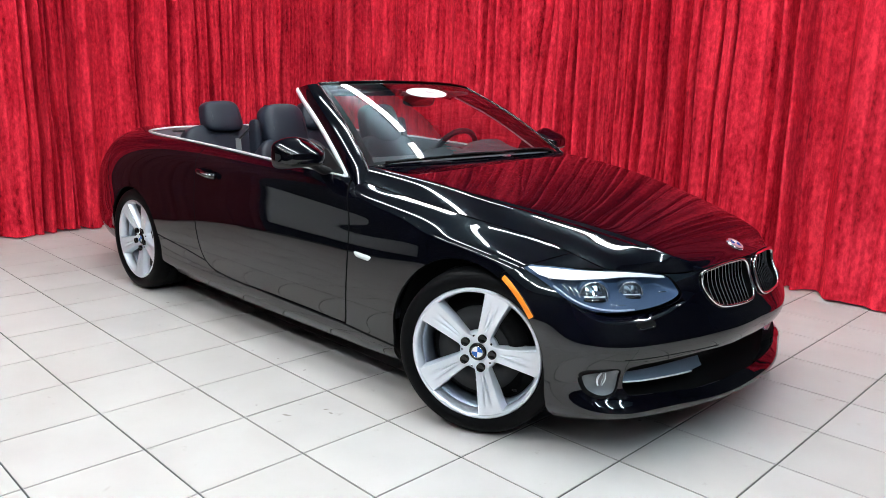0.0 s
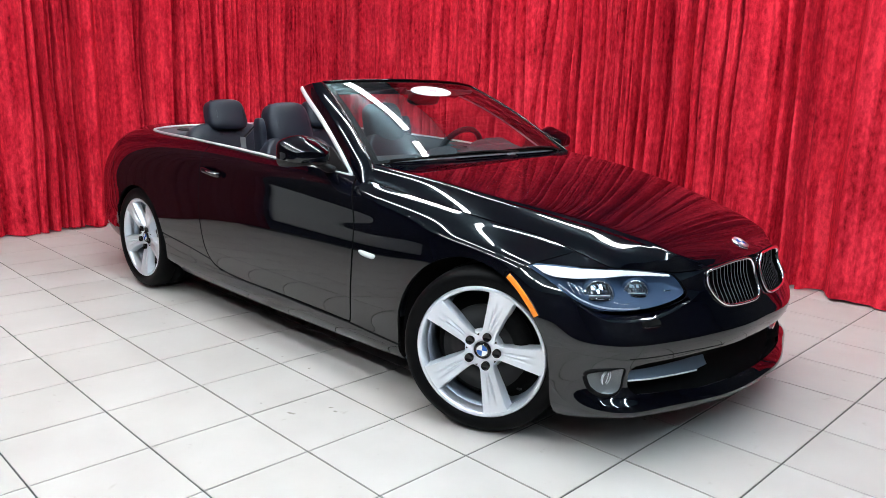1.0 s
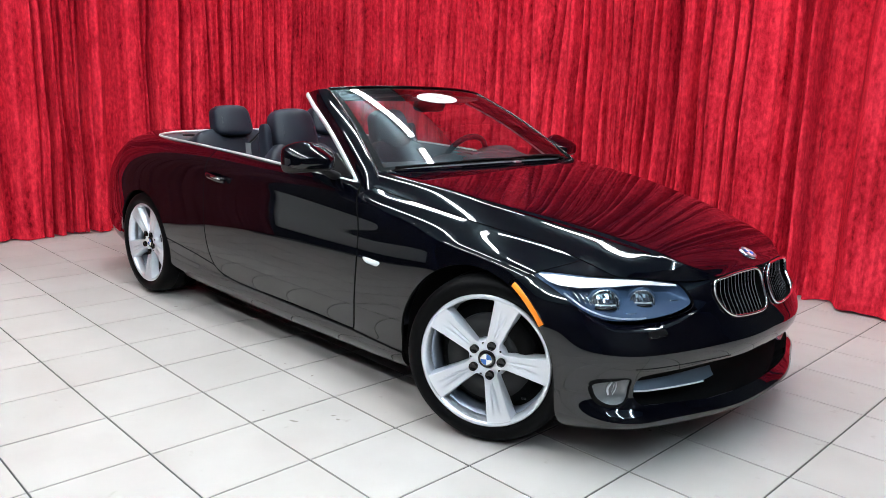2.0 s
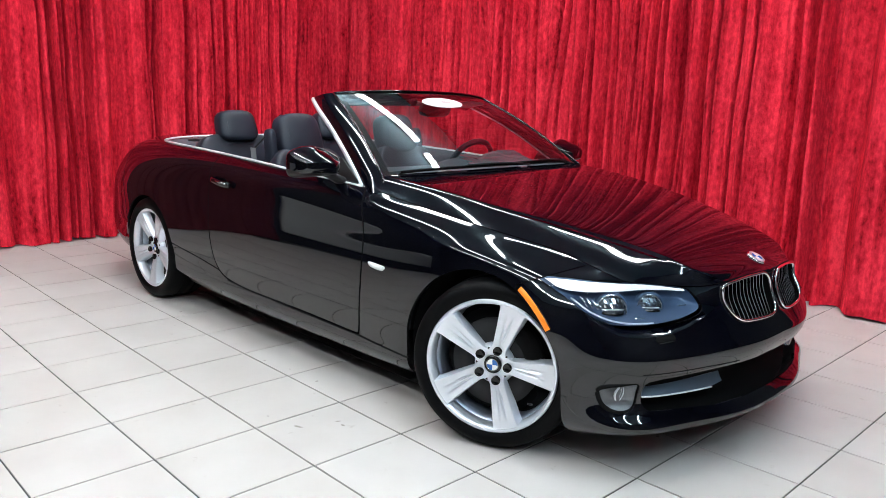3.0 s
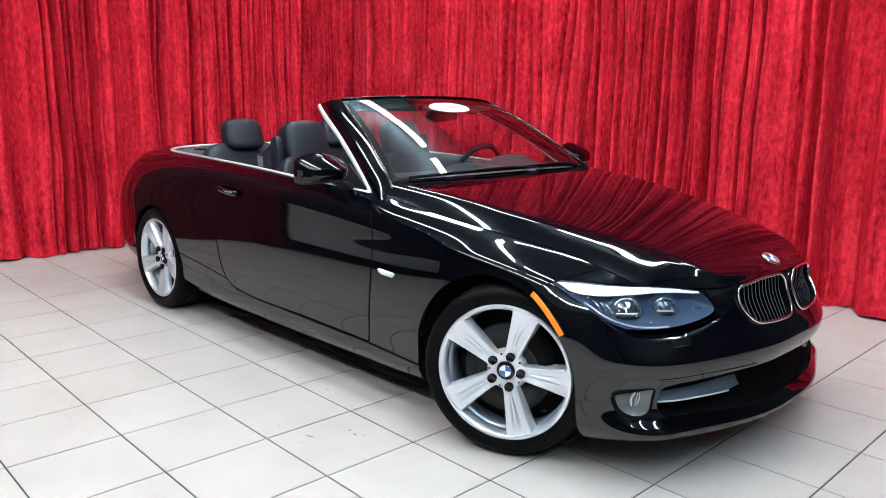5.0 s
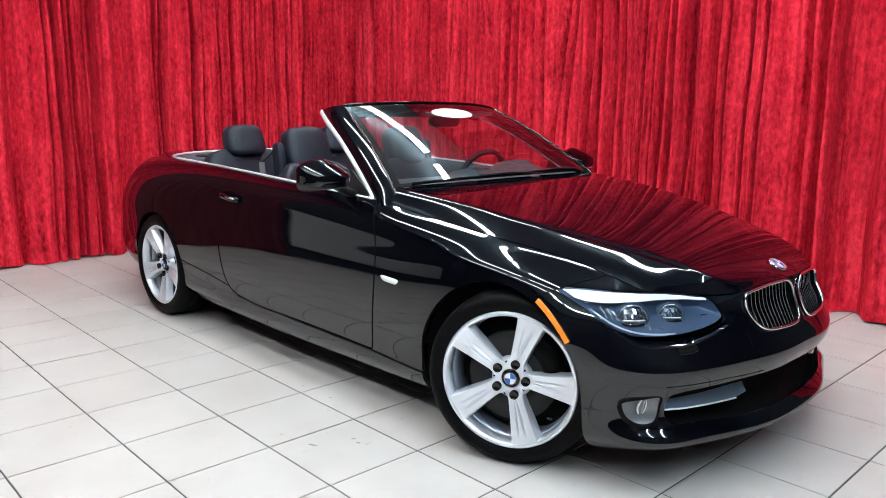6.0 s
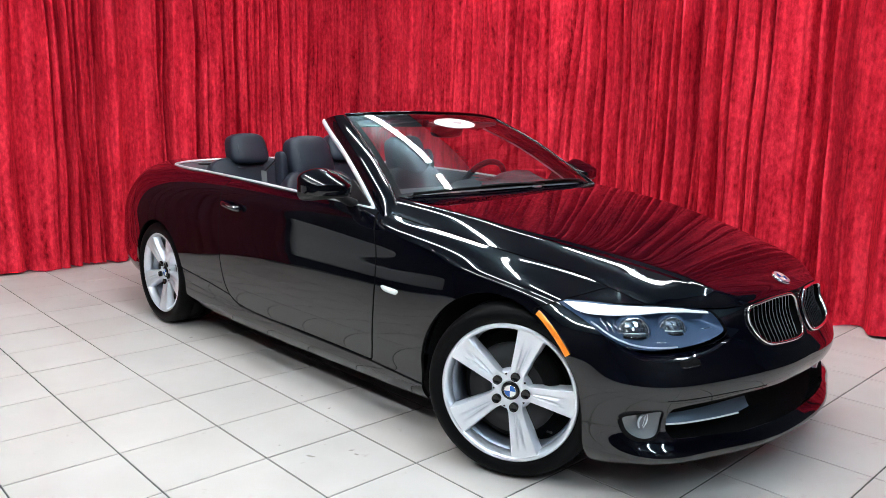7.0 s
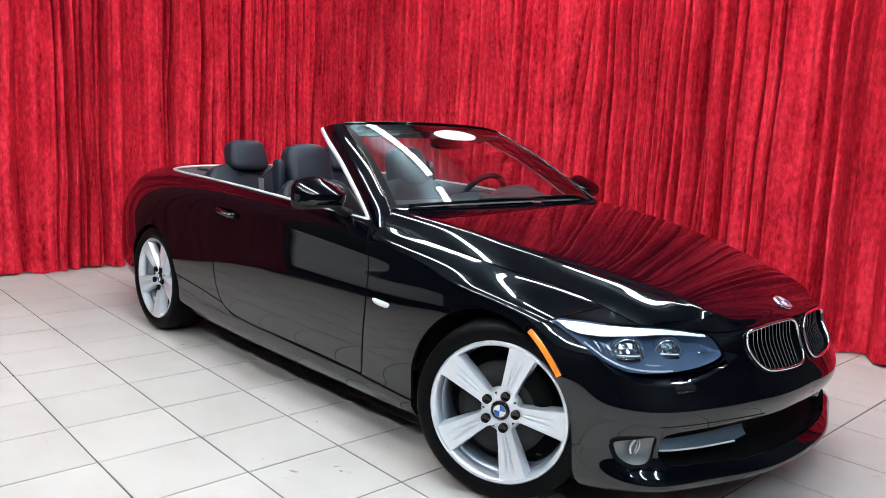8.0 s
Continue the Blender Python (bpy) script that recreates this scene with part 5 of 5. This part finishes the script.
for s in (-1, 1):
    rows = []
    xs = np.linspace(-0.84, -2.90, 42)
    for x in xs:
        by, bz = interp_belt(x)
        by = -abs(by)
        for dy, dz in ((0.004, -0.004), (0.03, -0.002), (0.065, -0.012), (0.085, -0.05), (0.09, -0.14), (0.075, -0.24), (0.11, -0.30), (0.11, -0.62)):
            rows.append((x, by + dy, bz + dz))
    mesh_object("side_lining", flip([Vector(r) for r in rows], s), grid_faces(42, 8, s > 0), CLOTHTRIM, car, "dark grey padded side lining", solid=0.01)
    pull = curve_through([(-1.15, -0.685, 0.78), (-1.25, -0.655, 0.80), (-1.45, -0.655, 0.82), (-1.55, -0.685, 0.80)], 12)
    mesh_object("grab_handle", *tube(flip([Vector(p) for p in pull], s), 0.014, 8), TRIM, car)

# rear shelf that closes the cabin behind the back seat
rows = []
ys = np.linspace(-0.66, 0.66, 33)
for y in ys:
    e = (abs(y) / 0.66) ** 4
    for x, z in ((-2.985 + 0.06 * e, 0.985 - 0.018 * e), (-2.90, 0.982 - 0.014 * e), (-2.72, 0.972 - 0.014 * e), (-2.66, 0.955), (-2.63, 0.88), (-2.60, 0.55)):
        rows.append((x, y, z))
mesh_object("rear_shelf", rows, grid_faces(33, 6), CLOTHTRIM, car, "grey trimmed shelf behind the back seat", solid=0.012)
for s in (-1, 1):
    loop = [Vector((-2.66 + 0.05 * math.cos(a), s * (0.60 + 0.035 * math.sin(a)), 0.985)) for a in np.linspace(0, 2 * math.pi, 20, endpoint=False)]
    mesh_object("belt_outlet", *tube(loop, 0.006, 6, closed=True), TRIM, car, "dark ring of the rear belt outlet")


def headrest(parent, place, w=0.262, h=0.185, d=0.105):
    def soft(v):
        x, y, z = v
        return (x + 0.02 * (1 - (y / (w / 2)) ** 2) - 0.018 * (z / (h / 2)), y * (1.02 - 0.13 * (max(z / h + 0.5, 0)) ** 2), z * (1 - 0.05 * (y / (w / 2)) ** 2))
    vs, fs = pad((d, w, h), 4.6, 48, 28, bend=soft)
    hr = mesh_object("headrest", [place @ v for v in vs], fs, LEATHER, parent, "black leather headrest with stitched seams")
    for side in (-1, 1):
        seam = [place @ Vector(soft((d * 0.49 * math.cos(a) + 0.0, side * w * 0.36, h * 0.492 * math.sin(a)))) for a in np.linspace(-1.2, 1.9, 16)]
        mesh_object("seam", *tube(seam, 0.0018, 5), LEATHER, hr)
        post = [place @ Vector((0, side * 0.065, -h / 2 + 0.01)), place @ Vector((0.01, side * 0.065, -h / 2 - 0.10))]
        mesh_object("post", *tube(post, 0.006, 8), CHROME, hr)
        vs, fs = pad((0.07, 0.075, 0.035), 3.0, 18, 10, place @ Matrix.Translation((0.012, side * 0.068, -h / 2 - 0.022)))
        mesh_object("post_sleeve", vs, fs, LEATHER, hr)


def front_seat(y):
    seat = new("front_seat")
    seat.parent = car
    tagged(seat, "black leather front seat with a tall headrest")
    vs, fs = pad((0.52, 0.52, 0.17), 4.5, 36, 14, Matrix.Translation((-1.48, y, 0.53)) @ pose(0, 0, 0, 0, -6, 0))
    mesh_object("cushion", vs, fs, LEATHER, seat)
    back = Matrix.Translation((-1.79, y, 0.69)) @ pose(0, 0, 0, 0, -14, 0)

    def wrap(v):
        x, yy, z = v
        return (x + 0.07 * (yy / 0.26) ** 2 * (1 - 0.3 * z / 0.31), yy * (1 - 0.14 * max(z, 0) / 0.31), z)

    vs, fs = pad((0.15, 0.52, 0.60), 4.5, 36, 20, back, wrap)
    mesh_object("backrest", vs, fs, LEATHER, seat)
    for side in (-1, 1):
        vs, fs = pad((0.14, 0.10, 0.46), 3.0, 20, 14, back @ Matrix.Translation((0.065, side * 0.215, -0.03)))
        mesh_object("bolster", vs, fs, LEATHER, seat)
    vs, fs = pad((0.06, 0.40, 0.40), 5, 28, 14, back @ Matrix.Translation((-0.072, 0, -0.04)))
    mesh_object("back_panel", vs, fs, TRIM, seat)
    headrest(seat, Matrix.Translation((-1.885, y, 1.052)) @ pose(0, 0, 0, 0, -10, 0), 0.285, 0.250, 0.125)
    vs, fs = pad((0.085, 0.05, 0.34), 4.0, 20, 12, Matrix.Translation((-1.865, y * 1.5, 0.925)) @ pose(0, 0, 0, 0, -6, 0))
    mesh_object("belt_guide", vs, fs, LEATHER, seat, "dark belt tower beside the backrest")
    part("seat_base", rounded_box((0.46, 0.42, 0.14), 0.02, 2, Matrix.Translation((-1.48, y, 0.39))), TRIM, seat)


front_seat(-0.37)
front_seat(0.37)

rear_seat = new("rear_seat")
rear_seat.parent = car
tagged(rear_seat, "black leather rear bench with two headrests")
for y in (-0.37, 0.37):
    vs, fs = pad((0.48, 0.52, 0.18), 4.5, 32, 12, Matrix.Translation((-2.22, y, 0.55)))
    mesh_object("cushion", vs, fs, LEATHER, rear_seat)
    vs, fs = pad((0.16, 0.55, 0.56), 4.5, 32, 18, Matrix.Translation((-2.53, y, 0.75)) @ pose(0, 0, 0, 0, -14, 0))
    mesh_object("backrest", vs, fs, LEATHER, rear_seat)
    headrest(rear_seat, Matrix.Translation((-2.565, y, 1.076)) @ pose(0, 0, 0, 0, -8, 0), 0.262, 0.195, 0.120)
part("centre_tray", rounded_box((0.5, 0.18, 0.16), 0.03, 2, Matrix.Translation((-2.3, 0, 0.58))), TRIM, rear_seat)

# shoulder belts beside the front seats
for s in (-1, 1):
    guide = []
    for x, y, z in ((-1.885, 0.577, 1.060), (-1.905, 0.588, 1.035), (-1.945, 0.606, 0.995), (-1.965, 0.616, 0.975)):
        guide += [Vector((x - 0.012, s * y, z - 0.018)), Vector((x + 0.012, s * (y - 0.01), z + 0.018))]
    belt_ob = mesh_object("seat_belt", guide, grid_faces(4, 2), TRIM, car, "seat belt on a black guide arm", solid=0.012)
    strap = []
    for t in np.linspace(0, 1, 12):
        p = Vector((-1.955 + 0.06 * t, s * (0.617 + 0.01 * t), 0.985 - 0.34 * t))
        strap += [p + Vector((-0.024, 0, 0)), p + Vector((0.024, -s * 0.004, 0))]
    mesh_object("strap", strap, grid_faces(12, 2), BELT, belt_ob, "grey belt webbing", solid=0.002)

# dashboard
rows = []
ys = np.linspace(-0.72, 0.72, 61)
for y in ys:
    bow = 0.10 * (1 - (y / 0.72) ** 2)
    hood = 0.062 * math.exp(-((y - 0.37) / 0.155) ** 4)
    screen_hood = 0.030 * math.exp(-((y - 0.02) / 0.13) ** 4)
    h = max(hood, screen_hood)
    for x, z in ((-0.735 + bow, 0.935 - 0.25 * (0.1 - bow)), (-0.80 + 0.6 * bow, 0.945 - 0.1 * (0.1 - bow)), (-0.88, 0.948 + 0.35 * h), (-0.95, 0.945 + h), (-1.00, 0.935 + h), (-1.02, 0.90 + 0.6 * h), (-1.01, 0.84), (-1.04, 0.74), (-1.00, 0.60), (-0.95, 0.40)):
        rows.append((x, y, z))
dash = mesh_object("dashboard", rows, grid_faces(61, 10), CLOTHTRIM, car, "dark grey padded dashboard with a raised instrument hood", solid=0.01)
trim_rows = [(-1.026 - 0.004 * math.sin(3.14 * t), -0.68 + 1.36 * t, z) for t in np.linspace(0, 1, 30) for z in (0.815, 0.775)]
mesh_object("dash_strip", trim_rows, grid_faces(30, 2), SATIN, dash, "brushed silver dash strip", solid=0.004)
for y in (-0.62, -0.08, 0.10, 0.64):
    vs, fs = lathe([(0.036, -0.004), (0.040, 0.002), (0.034, 0.006), (0.0, 0.003)], 24)
    mesh_object("air_vent", [Matrix.Translation((-1.035, y, 0.865)) @ pose(0, 0, 0, 0, 0, -90) @ Vector(v) for v in vs], fs, GLOSS, dash)
part("centre_console", rounded_box((1.05, 0.20, 0.30), 0.04, 3, Matrix.Translation((-1.45, 0, 0.50))), TRIM, car)
vs, fs = pad((0.05, 0.05, 0.09), 3, 16, 10, Matrix.Translation((-1.28, 0.0, 0.72)))
mesh_object("gear_knob", vs, fs, LEATHER, car)

# steering wheel
steer = new("steering_wheel")
steer.parent = car
tagged(steer, "black leather steering wheel with three spokes")
place = Matrix.Translation((-1.225, 0.37, 0.885)) @ pose(0, 0, 0, 0, -66, 0)
rim_pts = [place @ Vector((0.183 * math.cos(a), 0.183 * math.sin(a), 0)) for a in np.linspace(0, 2 * math.pi, 56, endpoint=False)]
mesh_object("rim", *tube(rim_pts, 0.0165, 10, closed=True), LEATHER, steer)
vs, fs = pad((0.15, 0.17, 0.055), 3.2, 28, 12, place)
mesh_object("airbag_boss", vs, fs, LEATHER, steer)
for a in (90, 270, 180):
    d = Vector((math.cos(radians(a)), math.sin(radians(a)), 0))
    mesh_object("spoke", *tube([place @ (d * 0.06), place @ (d * 0.12 + Vector((0, 0, -0.006))), place @ (d * 0.178)], 0.02, 8, squash=0.5), SATIN, steer)
mesh_object("column", *tube([place @ Vector((0, 0, -0.02)), place @ Vector((0, 0, -0.22))], 0.045, 12), TRIM, steer)

# inner mirror and sun visors under the header
vs, fs = pad((0.045, 0.24, 0.07), 3.4, 28, 12, Matrix.Translation((-1.14, 0.0, 1.225)) @ pose(0, 0, 0, 0, 14, 4))
inner = mesh_object("inner_mirror", vs, fs, TRIM, car, "black inner mirror on the windscreen")
mesh_object("stem", *tube([(-1.13, 0, 1.24), (-1.125, 0, 1.272)], 0.014, 8), TRIM, inner)
for s in (-1, 1):
    visor = rounded_box((0.15, 0.40, 0.018), 0.008, 2, Matrix.Translation((-1.30, s * 0.29, 1.263)) @ pose(0, 0, 0, s * -3, -8, 0))
    part("sun_visor", visor, CLOTHTRIM, car, "grey sun visor folded up")


# ---- the floor: square tiles with dark joints ----
TILE_W, TILE_TURN, TILE_AT = 0.4018, -1.3, (-0.247, -1.428)
slab("floor", (X_BACK, Y_NEAR, -0.12), (X_FRONT, Y_SIDE, -0.003), GROUT, "white glazed square tile floor with dark joints", "floor")
floor = bpy.data.objects["floor"]


def tile_mesh():
    bm = rounded_box((TILE_W - 0.0065, TILE_W - 0.0065, 0.02), 0, m=Matrix.Translation((0, 0, -0.01)))
    top = [e for e in bm.edges if all(v.co.z > -0.001 for v in e.verts)]
    bmesh.ops.bevel(bm, geom=top, offset=0.0012, segments=1, affect="EDGES")
    me = bpy.data.meshes.new("tile")
    bm.to_mesh(me)
    bm.free()
    me.materials.append(TILE)
    return me


one_tile = tile_mesh()
rng = np.random.RandomState(5)
spots = []
for i in range(-15, 16):
    for j in range(-14, 12):
        m = Matrix.Translation((*TILE_AT, 0)) @ pose(0, 0, 0, 0, 0, TILE_TURN) @ Matrix.Translation(((i + 0.5) * TILE_W, (j + 0.5) * TILE_W, 0))
        c = m.translation
        if X_BACK + 0.15 < c.x < X_FRONT - 0.15 and Y_NEAR + 0.15 < c.y < Y_SIDE - 0.1:
            spots.append(m)
near = sorted(spots, key=lambda m: (m.translation - Vector((-0.9, -0.6, 0))).length)
far_v, far_f = [], []
for n, m in enumerate(near):
    lift = pose(0, 0, rng.uniform(-0.0003, 0.0003), rng.uniform(-0.05, 0.05), rng.uniform(-0.05, 0.05), rng.uniform(-0.08, 0.08))
    if n < 300:
        t = new("tile", one_tile)
        t.parent = floor
        t.matrix_world = m @ lift
    else:
        base = len(far_v)
        far_v += [tuple(m @ lift @ v.co) for v in one_tile.vertices]
        far_f += [tuple(base + i for i in p.vertices) for p in one_tile.polygons]
tagged(mesh_object("outer_tiles", far_v, far_f, TILE, floor, smooth=False), kind="stuff")

# scuffs and drips dried on the tiles beside the car
SCUFF = material("dried_grey_brown_dirt", (0.30, 0.27, 0.24), 0.7)
noise_bump(SCUFF, 300, 0.3, 0.0005)
for x, y, long, wide, turn in ((-0.553, -1.288, 0.026, 0.008, 20), (-0.487, -1.139, 0.014, 0.006, 60), (-0.446, -1.148, 0.012, 0.007, 10), (-0.714, -1.322, 0.006, 0.005, 0), (-1.286, -0.978, 0.010, 0.005, 40),
                               (-0.898, -0.947, 0.009, 0.006, 80), (-0.466, -0.659, 0.012, 0.005, 30), (-1.107, -0.952, 0.008, 0.005, 15), (-2.323, -0.90, 0.012, 0.007, 50), (0.456, -0.285, 0.009, 0.006, 70)):
    place = Matrix.Translation((x, y, 0.0006)) @ pose(0, 0, 0, 0, 0, turn)
    ring = [place @ Vector((long * math.cos(a) * rng.uniform(0.6, 1.1), wide * math.sin(a) * rng.uniform(0.6, 1.1), 0)) for a in np.linspace(0, 2 * math.pi, 14, endpoint=False)]
    mesh_object("scuff", ring + [place @ Vector((0, 0, 0.0006))], [(i, (i + 1) % 14, 14) for i in range(14)], SCUFF, floor)
